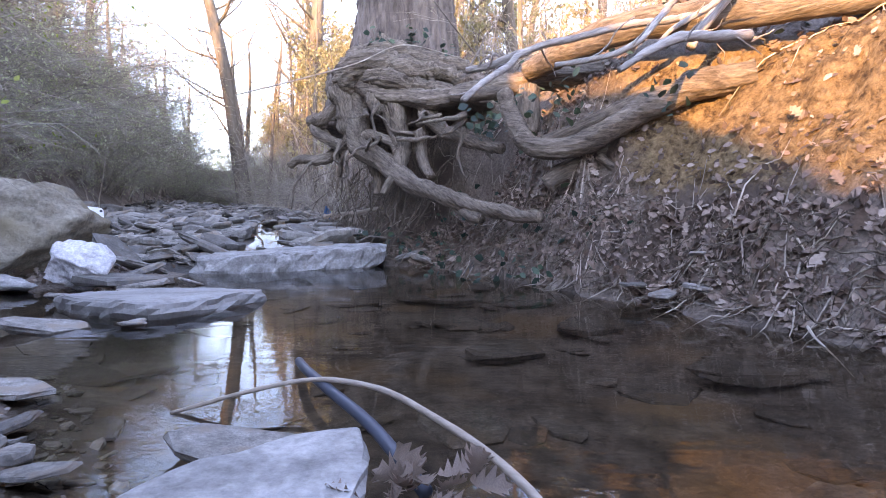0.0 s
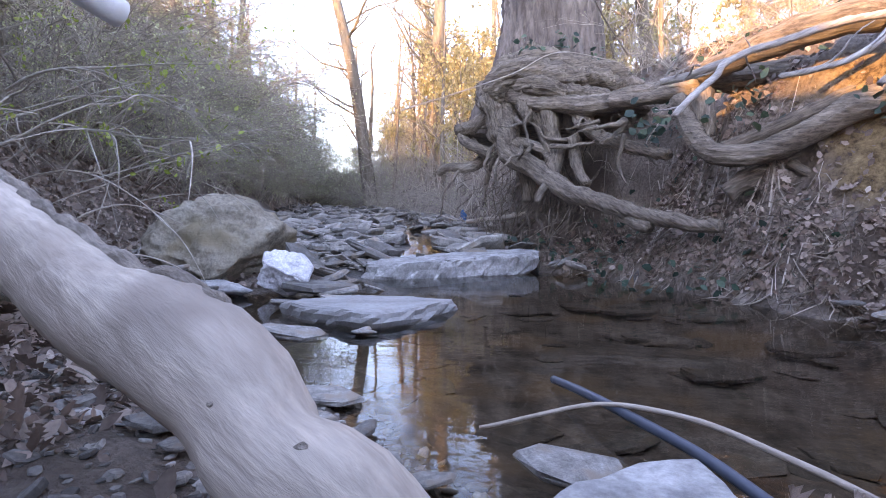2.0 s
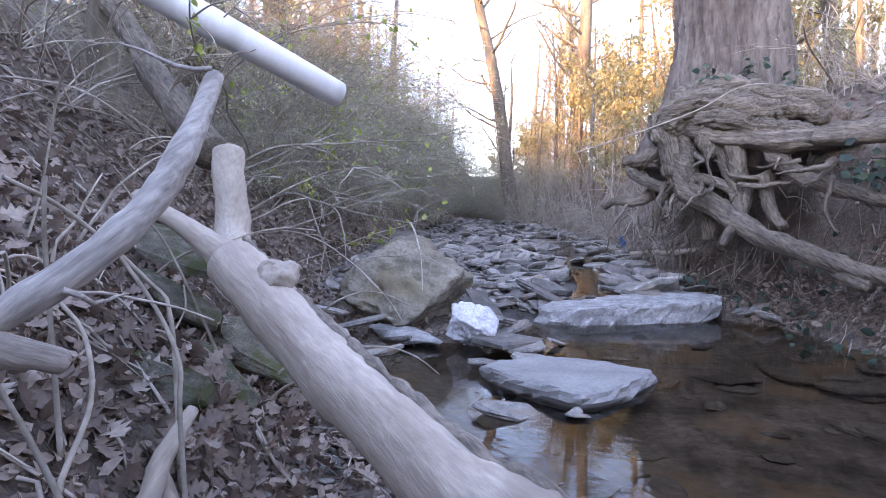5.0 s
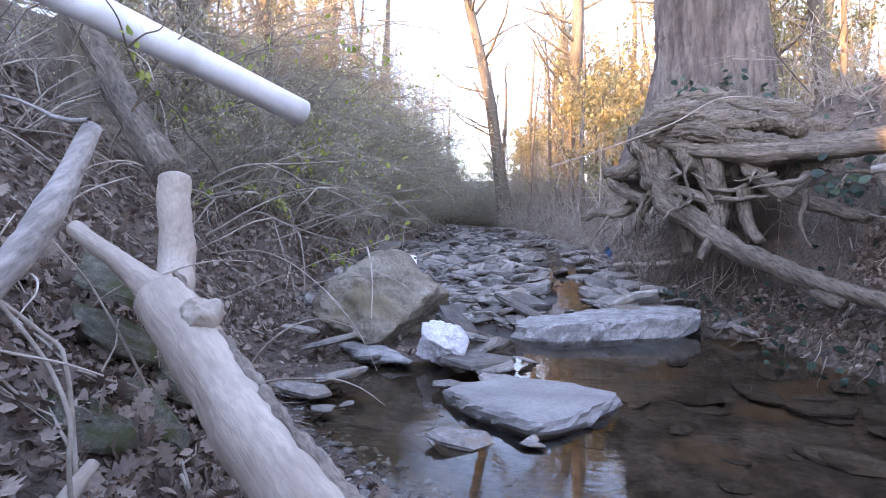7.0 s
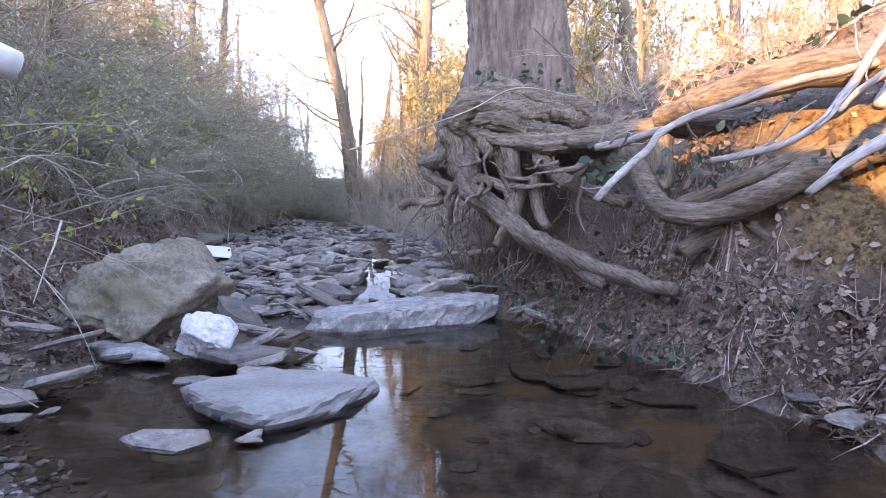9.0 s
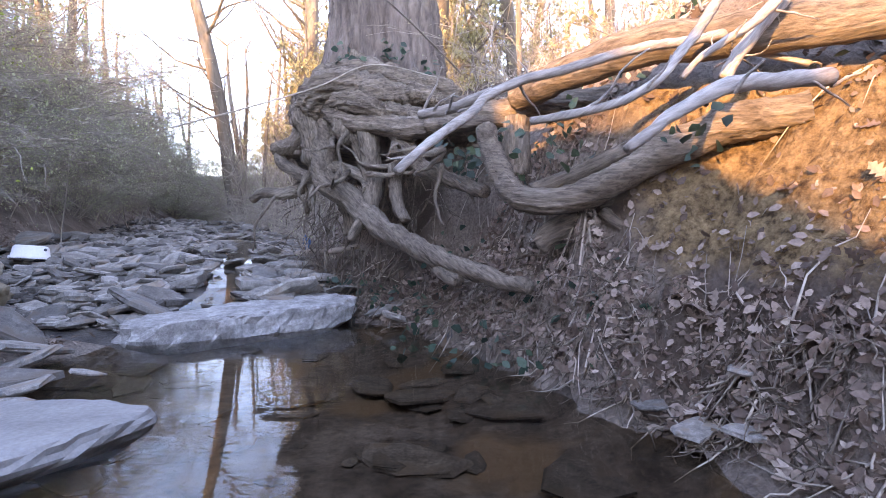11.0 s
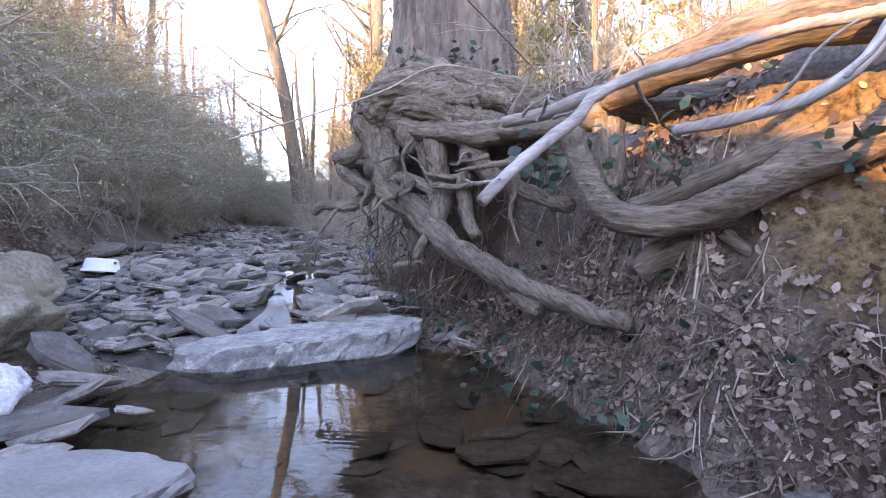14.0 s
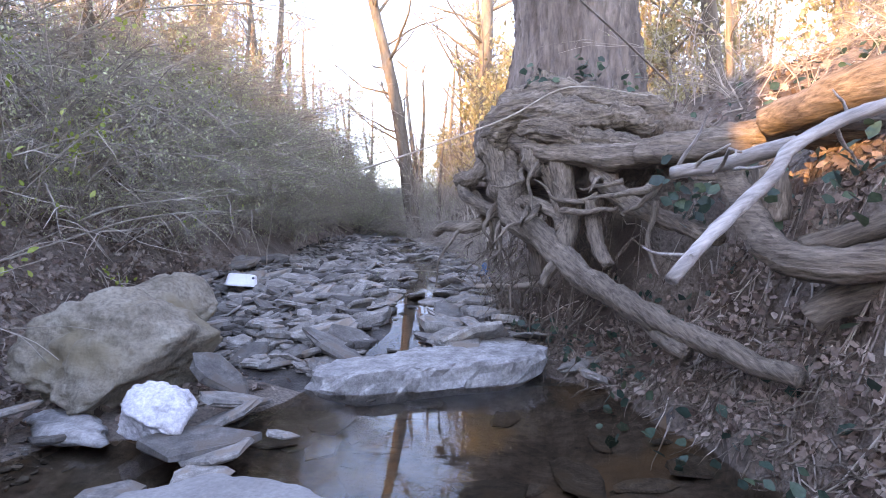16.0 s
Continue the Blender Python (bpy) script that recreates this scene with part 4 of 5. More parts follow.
SMALL_LEAF = (np.array([(0, 0, 0), (0.5, 0.3, 0.08), (1, 0, 0), (0.5, -0.3, 0.08)]), [(0, 2, 1), (0, 3, 2)])


def lobed_leaf():
    """A dry leaf with rounded lobes and a curled rim."""
    rim = []
    for u, w in ((0, 0.03), (0.12, 0.2), (0.2, 0.1), (0.34, 0.34), (0.42, 0.14), (0.58, 0.4), (0.66, 0.16), (0.8, 0.26), (0.88, 0.1), (1.0, 0.02)):
        rim.append((u, w))
    v = [(u, w, 0.55 * w * w + 0.14 * u * u) for u, w in rim] + [(u, -w, 0.65 * w * w + 0.14 * u * u) for u, w in rim] + [(u, 0, 0.1 * u * u) for u, w in rim]
    f = []
    for k in range(9):
        f.append((20 + k, 21 + k, k + 1, k))
        f.append((10 + k, 11 + k, 21 + k, 20 + k))
    return np.array(v), f


LOBED_LEAF = lobed_leaf()


def scatter(pile, template, places, mats, sizes):
    v, f = template
    for p, m, s in zip(places, mats, sizes):
        pile.add(v @ (m * s).T + p, f)


def on_slope(x, y, rng, tilt=0.35):
    """Rotations that lie on the ground at x, y, with some disorder."""
    e = 0.06
    gx = (ground_height(x + e, y) - ground_height(x - e, y)) / (2 * e)
    gy = (ground_height(x, y + e) - ground_height(x, y - e)) / (2 * e)
    out = []
    for a, b, spin, t1, t2 in zip(gx, gy, rng.uniform(0, 6.283, len(x)), rng.normal(0, tilt, len(x)), rng.normal(0, tilt, len(x))):
        n = Vector((-np.clip(a, -1.6, 1.6), -np.clip(b, -1.6, 1.6), 1)).normalized()
        q = Vector((0, 0, 1)).rotation_difference(n).to_matrix()
        out.append(np.array(q @ Euler((t1, t2, spin)).to_matrix()))
    return out


def build_litter():
    """Fallen leaves over both banks and the gravel shelf."""
    rng = np.random.default_rng(77)
    for name, template, count, size in (("leaf_litter", LOBED_LEAF, 8500, (0.09, 0.2)), ("leaf_litter", OVAL_LEAF, 46000, (0.04, 0.115))):
        pile = Pile()
        x, y = rng.uniform(-11, 6.5, count * 5), -2.5 + 19 * rng.random(count * 5) ** 1.15
        near = rng.random(count * 5) < 0.3
        x, y = np.where(near, rng.uniform(-6, -2.6, count * 5), x), np.where(near, rng.uniform(-0.8, 4.5, count * 5), y)
        slope = rng.random(count * 5) < 0.3
        x, y = np.where(slope, rng.uniform(-11.5, -4.5, count * 5), x), np.where(slope, rng.uniform(1.5, 14, count * 5), y)
        shore = rng.random(count * 5) < (0.04 if template is LOBED_LEAF else 0.2)
        sy = rng.uniform(2.5, 10.5, count * 5)
        sx = np.interp(sy, [a[1] for a in RIGHT_SHORE], [a[0] for a in RIGHT_SHORE]) + 0.1 + 1.5 * rng.random(count * 5)
        x, y = np.where(shore, sx, x), np.where(shore, sy, y)
        dr, dl = side_distance(RIGHT_SHORE, x, y), -side_distance(LEFT_TOE, x, y)
        dw = -side_distance(LEFT_WATER, x, y)
        keep = (dr > 0.02) | (dl > 0.05) | ((dw > 0.25) & (y < 8.5) & (rng.random(len(x)) < 0.35)) | ((y > 9.5) & (rng.random(len(x)) < 0.08))
        keep &= ~((x > 1.7) & (dr > 0.8) & (dr < 1.7) & (y < 7.6) & (rng.random(len(x)) < 0.8))
        x, y = x[keep][:count], y[keep][:count]
        z = ground_height(x, y)
        places = np.column_stack([x, y, z + rng.uniform(0.0, 0.035, len(x))])
        scatter(pile, template, places, on_slope(x, y, rng, 0.55), rng.uniform(*size, len(x)))
        tagged(new(name, pile.mesh(name, LITTER)), "brown curled fallen leaves covering the creek banks", "leaves", kind="stuff")


build_litter()


def build_ground_twigs():
    """Dead twigs, vine pieces and root hairs lying on the banks."""
    rng = np.random.default_rng(78)
    pile = Pile()
    for _ in range(1500):
        x, y = rng.uniform(-9.5, 5), rng.uniform(-1.5, 14)
        dr, dl = float(side_distance(RIGHT_SHORE, x, y)), -float(side_distance(LEFT_TOE, x, y))
        if (dr < 0.0 and dl < -0.3) or (x > 2.0 and 0.6 < dr < 2.2):
            continue
        z = ground_at(x, y) + 0.02
        a, length = rng.uniform(0, 6.283), rng.uniform(0.2, 0.9)
        pts = []
        for u in np.linspace(0, 1, 5):
            px_, py_ = x + math.cos(a) * u * length + rng.normal(0, 0.02), y + math.sin(a) * u * length + rng.normal(0, 0.02)
            pts.append((px_, py_, ground_at(px_, py_) + 0.03 + rng.uniform(0, 0.05)))
        pile.add(*thin_tube(pts, rng.uniform(0.006, 0.016), 0.003, 4))
    for _ in range(330):
        y = rng.uniform(3, 10)
        x = np.interp(y, [a[1] for a in RIGHT_SHORE], [a[0] for a in RIGHT_SHORE]) + rng.uniform(0.1, 1.5)
        if x > 2.1 and ground_at(x, y) > 0.9:
            continue
        a, length = rng.uniform(0, 6.283), rng.uniform(0.12, 0.6)
        pts = []
        for u in np.linspace(0, 1, 5):
            px_, py_ = x + math.cos(a) * u * length + rng.normal(0, 0.02), y + math.sin(a) * u * length + rng.normal(0, 0.02)
            pts.append((px_, py_, ground_at(px_, py_) + 0.02 + rng.uniform(0, 0.05)))
        pile.add(*thin_tube(pts, rng.uniform(0.005, 0.013), 0.003, 4))
    tagged(new("twig_litter", pile.mesh("twig_litter", TWIG)), "thin dead twigs scattered over the leafy banks", "twigs", kind="stuff")
    pile = Pile()
    shore = spline([(a, b, 0.0) for a, b in RIGHT_SHORE[4:14]], 0.02)
    for _ in range(900):
        s = shore[int(rng.integers(len(shore)))]
        if s[1] < 3.2 and rng.random() < 0.4:
            continue
        off = rng.uniform(0.05, 0.75)
        x, y = s[0] + off * 0.8, s[1] + off * 0.5
        top = (x, y, ground_at(x, y) + 0.04)
        way = np.array([-0.8 + rng.normal(0, 0.5), -0.5 + rng.normal(0, 0.5), rng.uniform(-0.5, 0.35)])
        pile.add(*thin_tube(twig_path(rng, top, way, rng.uniform(0.15, 0.7), 0.5, 0.3, 7), rng.uniform(0.004, 0.012), 0.002, 4))
    tagged(new("rootlets", pile.mesh("rootlets", ROOT)), "tangle of thin hanging rootlets along the undercut shore", "roots", kind="stuff")
    pile = Pile()
    for _ in range(520):
        x, y = rng.uniform(-3.2, 0.6), rng.uniform(9.6, 13.8)
        d = float(side_distance(RIGHT_SHORE, x, y))
        if not 0.1 < d < 1.9:
            continue
        top = (x - 0.1, y - 0.15, min(ground_at(x, y) + rng.uniform(0.0, 1.4), 3.0))
        way = np.array([rng.normal(-0.3, 0.5), rng.normal(-0.4, 0.4), -1.0])
        pile.add(*thin_tube(twig_path(rng, top, way, rng.uniform(0.3, 1.1), 0.28, 0.15, 6), rng.uniform(0.008, 0.02), 0.003, 4))
    tagged(new("rootlets", pile.mesh("rootlets", ROOT)), "thin brown roots hanging in the hollow under the tree", "roots", kind="stuff")


build_ground_twigs()


def build_ivy():
    """Ivy and bramble leaves in patches on the bank and round the tree's foot."""
    rng = np.random.default_rng(79)
    pile = Pile()
    patches = [(-0.9, 10.2, 3.55, 0.5, 26), (-1.6, 10.9, 3.6, 0.35, 16), (0.3, 10.3, 3.5, 0.8, 40), (1.6, 9.6, 3.7, 1.0, 60), (1.55, 7.2, 2.45, 0.3, 26), (0.6, 8.6, 2.3, 0.35, 34),
               (3.4, 8.5, 3.7, 1.2, 80), (0.35, 7.9, 1.0, 0.6, 11), (1.3, 6.9, 0.8, 0.5, 16), (1.0, 7.4, 1.25, 0.5, 14), (1.85, 6.5, 0.7, 0.4, 8), (0.0, 9.0, 1.25, 0.6, 12), (-0.2, 9.4, 0.8, 0.5, 8),
               (2.5, 6.3, 2.15, 0.3, 9), (2.3, 5.4, 2.2, 0.25, 4), (-0.62, 11.0, 4.45, 0.3, 26), (-1.3, 10.75, 4.3, 0.28, 22), (1.1, 7.9, 2.3, 0.4, 30), (1.5, 9.9, 3.9, 0.6, 30), (0.0, 11.4, 4.2, 0.25, 14), (2.6, 10.4, 4.0, 1.3, 70), (4.5, 7.5, 3.8, 1.0, 60)]
    for x, y, z, spread, n in patches:
        for _ in range(n):
            q = np.array([x, y, z]) + rng.normal(0, 0.5, 3) * spread
            q[2] = min(max(q[2], ground_at(q[0], q[1]) + 0.05), ground_at(q[0], q[1]) + rng.uniform(0.06, 0.3)) if 2.6 < z < 4.1 or z < 1.3 else max(q[2], ground_at(q[0], q[1]) + 0.05)
            m = np.array(Euler((rng.normal(0.9, 0.5), rng.normal(0, 0.5), rng.normal(0.3, 1.4))).to_matrix())
            pile.add(OVAL_LEAF[0] * (1, 1.25, 1) @ (m * rng.uniform(0.08, 0.18)).T + q, OVAL_LEAF[1])
    tagged(new("ivy", pile.mesh("ivy", IVY)), "dark green ivy leaves trailing over the root bank", "ivy", kind="stuff")


build_ivy()


# shrubs: built once per kind, then copied
def shrub(seed, height, stems, leaves, spread, droop, leaf_size, name, label, mat, sub=6, thick=0.016):
    """Arching stems from one foot, with side twigs and small leaves on them."""
    rng = np.random.default_rng(seed)
    top = thing(name, label, "shrub")
    wood, tips = Pile(), []
    for _ in range(stems):
        a = rng.uniform(0, 6.283)
        way = np.array([math.cos(a) * spread, math.sin(a) * spread, 1.0])
        L = height * rng.uniform(0.6, 1.15)
        p = twig_path(rng, (rng.normal(0, 0.15), rng.normal(0, 0.15), -0.1), way, L, 0.1, droop, 8)
        r0 = thick * rng.uniform(0.6, 1.4)
        wood.add(*thin_tube(p, r0, r0 * 0.3, 4))
        for _ in range(sub):
            k = int(rng.integers(2, 7))
            q = twig_path(rng, p[k], (p[k] - p[k - 1]) / np.linalg.norm(p[k] - p[k - 1]) + rng.normal(0, 0.55, 3), L * rng.uniform(0.15, 0.4), 0.2, droop * 0.8, 5)
            wood.add(*thin_tube(q, r0 * 0.45, r0 * 0.15, 3))
            tips.append(q)
            for _ in range(2):
                j = int(rng.integers(1, 4))
                w = twig_path(rng, q[j], rng.normal(0, 1, 3) + (q[j] - q[j - 1]) * 3, L * rng.uniform(0.05, 0.16), 0.25, droop, 4)
                wood.add(*thin_tube(w, r0 * 0.22, r0 * 0.1, 3))
                tips.append(w)
    part("wood", wood.mesh("wood", TWIG), top)
    if leaves:
        fol = Pile()
        v, f = SMALL_LEAF
        for _ in range(leaves):
            t = tips[int(rng.integers(len(tips)))]
            u = rng.uniform(0.2, len(t) - 1.001)
            i = int(u)
            q = t[i] + (t[i + 1] - t[i]) * (u - i) + rng.normal(0, 0.03, 3)
            m = np.array(Euler(tuple(rng.uniform(0, 6.283, 3))).to_matrix())
            fol.add(v @ (m * leaf_size * rng.uniform(0.6, 1.3)).T + q, f)
        part("foliage", fol.mesh("foliage", mat), top)
    return top


def plant(template, places, group, rng):
    """Sets copies of a template at (x, y, size); the first takes the template itself."""
    for k, (x, y, s) in enumerate(places):
        m = pose(x, y, ground_at(x, y), rng.normal(0, 4), rng.normal(0, 4), rng.uniform(0, 360))
        if k == 0:
            ob = template
            ob.matrix_basis = m
        else:
            ob = copy_thing(template, m)
        ob.scale = (s, s, s)
        tagged(ob, group=group)


def build_thicket():
    rng = np.random.default_rng(90)
    toe = np.array(LEFT_TOE)
    green = [shrub(200 + k, 4.0, 34, 2300, 0.75, 0.16, 0.058, "privet_shrub", "arching grey-green thicket shrub with tiny spring leaves", THICKET, 8, 0.015) for k in range(4)]
    bare = [shrub(300 + k, 4.6, 20, 200, 0.8, 0.18, 0.05, "bare_shrub", "leafless tangle of thin arching brown stems", THICKET, 6, 0.013) for k in range(2)]
    spots = [[], [], [], []]
    for y in np.arange(9.4, 34, 1.25):
        x = np.interp(y, toe[:, 1], toe[:, 0])
        near = max(0.0, (14 - y) * 0.22)
        for k, off in enumerate((1.3, 2.7, 4.3)):
            size = rng.uniform(0.7, 1.2) * (0.8 + 0.38 * k)
            spots[int(rng.integers(4))].append((x - off - near + rng.normal(0, 0.45), y + rng.normal(0, 0.5), size))
    # the far bend, where the thicket closes the view up the creek
    for _ in range(36):
        y = rng.uniform(31, 50)
        spots[int(rng.integers(4))].append((-0.47 * y + rng.uniform(-6, 7), y, rng.uniform(1.0, 1.9)))
    # Unseen shrubs added on the hill crest behind, to dapple the sun.
    for x, y, s in ((-3.4, -7.2, 0.35), (-1.6, -7.0, 0.4), (0.2, -7.4, 0.35), (-5.4, -7.4, 0.3)):
        spots[int(rng.integers(4))].append((x, y, s))
    for t, s in zip(green, spots):
        plant(t, s, "green thicket on the bank", rng)
    spots = [[], []]
    for y in np.arange(4.6, 15, 1.3):
        x = np.interp(y, toe[:, 1], toe[:, 0])
        for off in (3.4, 5.2):
            spots[int(rng.integers(2))].append((x - off + rng.normal(0, 0.5), y + rng.normal(0, 0.5), rng.uniform(0.6, 1.1)))
    for y in np.arange(9, 36, 1.7):
        x = np.interp(y, toe[:, 1], toe[:, 0])
        spots[int(rng.integers(2))].append((x - rng.uniform(4.5, 7.5), y, rng.uniform(1.3, 2.0)))
    for y in np.arange(13.5, 32, 1.5):
        spots[int(rng.integers(2))].append((np.interp(y, [a[1] for a in RIGHT_SHORE], [a[0] for a in RIGHT_SHORE]) + 1.2 + rng.normal(0, 0.5), y, rng.uniform(0.4, 0.8)))
    for x, y in ((2.5, 12.5), (4.2, 11.0), (1.0, 14.5), (5.8, 9.2), (3.4, 15), (-1.2, 16), (6.5, 13), (1.6, 11.8), (3.1, 9.8)):
        spots[int(rng.integers(2))].append((x, y, rng.uniform(0.3, 0.6)))
    for t, s in zip(bare, spots):
        plant(t, s, "bare shrubs of the banks", rng)


build_thicket()


def tree(seed, height, radius, name, label, leaves=0, mat=None, limbs=16):
    rng = np.random.default_rng(seed)
    top = thing(name, label, "tree")
    lean = rng.normal(0, 0.03, 2)
    pts = [(lean[0] * h + 0.15 * math.sin(h * 0.5 + seed), lean[1] * h + 0.12 * math.cos(h * 0.4 + seed), h) for h in np.linspace(-0.6, height, 9)]
    v, f = tube_data(pts, (radius * 1.35, radius, radius * 0.85, radius * 0.6, radius * 0.15), sides=14, step=0.4, lump=0.08, seed=seed, ridges=7, ridge=0.04)
    part("trunk", mesh_from("trunk", v, f, FARBARK), top)
    wood, tips = Pile(), []
    for _ in range(limbs):
        h = height * rng.uniform(0.1, 0.95)
        base = np.array([np.interp(h, [p[2] for p in pts], [p[i] for p in pts]) for i in range(2)] + [h])
        a = rng.uniform(0, 6.283)
        L = height * rng.uniform(0.12, 0.32)
        p = twig_path(rng, base, (math.cos(a), math.sin(a), rng.uniform(0.3, 1.2)), L, 0.18, -0.04, 7)
        r0 = radius * rng.uniform(0.12, 0.3)
        wood.add(*thin_tube(p, r0, r0 * 0.15, 5))
        for _ in range(6):
            k = int(rng.integers(1, 6))
            q = twig_path(rng, p[k], (p[k] - p[k - 1]) / np.linalg.norm(p[k] - p[k - 1]) + rng.normal(0, 0.6, 3), L * rng.uniform(0.2, 0.5), 0.2, 0.0, 5)
            wood.add(*thin_tube(q, r0 * 0.35, r0 * 0.08, 3))
            tips.append(q)
            for _ in range(3):
                j = int(rng.integers(1, 4))
                w = twig_path(rng, q[j], (q[j] - q[j - 1]) * 2 + rng.normal(0, 0.7, 3), L * rng.uniform(0.1, 0.25), 0.25, 0.0, 4)
                wood.add(*thin_tube(w, r0 * 0.14, r0 * 0.05, 3))
                tips.append(w)
    part("crown", wood.mesh("crown", FARBARK), top)
    if leaves:
        fol = Pile()
        v, f = SMALL_LEAF
        for _ in range(leaves):
            t = tips[int(rng.integers(len(tips)))]
            q = t[int(rng.integers(1, len(t)))] + rng.normal(0, 0.1, 3)
            m = np.array(Euler(tuple(rng.uniform(0, 6.283, 3))).to_matrix())
            fol.add(v @ (m * rng.uniform(0.1, 0.24)).T + q, f)
        part("foliage", fol.mesh("foliage", mat), top)
    return top


def build_woods():
    rng = np.random.default_rng(120)
    kinds = [tree(400, 17, 0.3, "woodland_tree", "bare spring woodland tree with fine twigs", limbs=28),
             tree(401, 15, 0.22, "woodland_tree", "slim leafless woodland tree with rising limbs", limbs=28),
             tree(402, 16, 0.42, "woodland_tree", "tall tree with yellow-tan clinging leaves", 3600, DRYSUNLEAF, 24),
             tree(403, 9, 0.1, "sapling", "thin bare sapling in the creekside woods", limbs=12),
             tree(404, 7, 0.08, "sapling", "young sapling with dry leaves tinted sunlit yellow", 1500, DRYSUNLEAF, 14)]
    spots = [[(-11.2, 31.5, 1.2)], [(-14.5, 40, 0.9)], [(-9.0, 42, 0.9)], [(2.2, 17, 0.8)], [(4.0, 14.5, 0.8)]]
    # trunks that stand out beyond the bend, then the woods behind and around
    for x, y, k, s in ((-7.6, 31, 0, 1.3), (-2.2, 27, 1, 0.75), (3.2, 22, 0, 0.8), (1.2, 30, 2, 0.8), (5.5, 19, 1, 0.8), (-4.0, 21, 4, 0.8), (-2.6, 19, 4, 0.7), (-5.0, 24, 4, 0.9), (-6.5, 27, 4, 1.0), (1.5, 18, 4, 0.7), (-0.3, 20, 4, 0.8), (-7.5, 34, 4, 1.2), (-6, 36, 4, 1.3)):
        spots[k].append((x, y, s))
    for _ in range(260):
        y = rng.uniform(19, 70)
        x = -0.45 * y + rng.uniform(-26, 34)
        lo, hi = np.interp(y, [a[1] for a in LEFT_TOE], [a[0] for a in LEFT_TOE]), np.interp(y, [a[1] for a in RIGHT_SHORE], [a[0] for a in RIGHT_SHORE])
        if lo - 1.5 < x < hi + 1.5:
            continue
        if -0.6 < x / y < -0.38 and y < 46:
            continue
        if -0.6 < x / y < -0.38:
            spots[3].append((x, y, rng.uniform(0.7, 1.0)))
            continue
        spots[int(rng.choice(5, p=(0.03, 0.06, 0.04, 0.37, 0.5)))].append((x, y, rng.uniform(0.8, 1.2) * (1 if y < 50 else 1.2)))
    for _ in range(12):
        y = rng.uniform(42, 62)
        spots[1].append((-0.47 * y + rng.uniform(-9, 6), y, rng.uniform(0.65, 1.0)))
    # the bank behind the walker and the woods on both sides
    for x, y, k, s in ((-9.0, 2.0, 1, 0.7), (-10.5, 5.5, 0, 0.65), (-12, 9, 2, 0.6), (-13, 13, 1, 0.6), (-14.5, 18, 2, 0.55), 
                       (-15, 3, 0, 0.7), (8, 4, 1, 0.8), (9, -4, 0, 0.9), (12, 10, 2, 0.9), (7, 16, 3, 1.0), (10, 22, 0, 0.9)):
        spots[k].append((x, y, s))
    for _ in range(40):
        a = rng.uniform(20, 60)
        side = rng.uniform(-2.3, 2.3)
        x, y = math.sin(side) * a, -abs(math.cos(side)) * a * 0.9 - 14
        if -30 < x < 12:
            continue
        spots[int(rng.integers(4))].append((x, y, rng.uniform(0.6, 0.8)))
    for t, s in zip(kinds, spots):
        plant(t, s, "creekside woods", rng)
    pile = Pile()
    for _ in range(3800):
        y = rng.uniform(15, 60)
        x = -0.42 * y + rng.uniform(-20, 24)
        lo, hi = np.interp(y, [a[1] for a in LEFT_TOE], [a[0] for a in LEFT_TOE]), np.interp(y, [a[1] for a in RIGHT_SHORE], [a[0] for a in RIGHT_SHORE])
        if lo < x < hi:
            continue
        h = rng.uniform(1.2, 5.0)
        p = twig_path(rng, (x, y, ground_at(x, y)), (rng.normal(0, 0.3), rng.normal(0, 0.3), 1), h, 0.14, 0.02, 6)
        pile.add(*thin_tube(p, rng.uniform(0.012, 0.03), 0.006, 3))
        for _ in range(4):
            k = int(rng.integers(2, 5))
            pile.add(*thin_tube(twig_path(rng, p[k], rng.normal(0, 0.7, 3) + (0, 0, 0.6), h * rng.uniform(0.2, 0.45), 0.2, 0.02, 4), 0.01, 0.004, 3))
    tagged(new("underbrush", pile.mesh("underbrush", TWIG)), "dense far underbrush of bare stems in the woods", "underbrush", kind="stuff")
    pile = Pile()
    for _ in range(420):
        x, y = rng.uniform(-1.5, 7), rng.uniform(8.0, 18)
        if float(side_distance(RIGHT_SHORE, x, y)) < 2.0 or (x + 0.87) ** 2 + (y - 12.45) ** 2 < 2.2:
            continue
        p = twig_path(rng, (x, y, ground_at(x, y)), (rng.normal(0, 0.35), rng.normal(0, 0.35), 1), rng.uniform(0.35, 1.3), 0.14, 0.05, 5)
        pile.add(*thin_tube(p, rng.uniform(0.006, 0.014), 0.003, 3))
    tagged(new("dry_stalks", pile.mesh("dry_stalks", TWIG)), "dry tan weed stalks standing on the bank top", "weeds", kind="stuff")


build_woods()


# ---------------------------------------------------------------- small things
def build_pipe():
    """A hollow plastic pipe that sticks out of the left bank."""
    a, b = Vector(PIPE[0]), Vector(PIPE[2])
    way = (b - a).normalized()
    s = way.cross(Vector((0, 0, 1))).normalized()
    o = way.cross(s)
    n, v, f = 32, [], []
    for p, r in ((a, 0.128), (a - way * 0.004, 0.138), (a - way * 0.004, 0.152), (a, 0.16), (b, 0.16), (b, 0.128)):
        for k in range(n):
            w = 6.2832 * k / n
            v.append(p + (s * math.cos(w) + o * math.sin(w)) * r)
    for q in range(5):
        for k in range(n):
            f.append((q * n + k, q * n + (k + 1) % n, (q + 1) * n + (k + 1) % n, (q + 1) * n + k))
    for k in range(n):
        f.append((5 * n + k, 5 * n + (k + 1) % n, (k + 1) % n, k))
    tagged(new("drain_pipe", mesh_from("drain_pipe", v, f, PIPE_WHITE)), "white plastic drain pipe jutting from the bank", "pipe")


build_pipe()


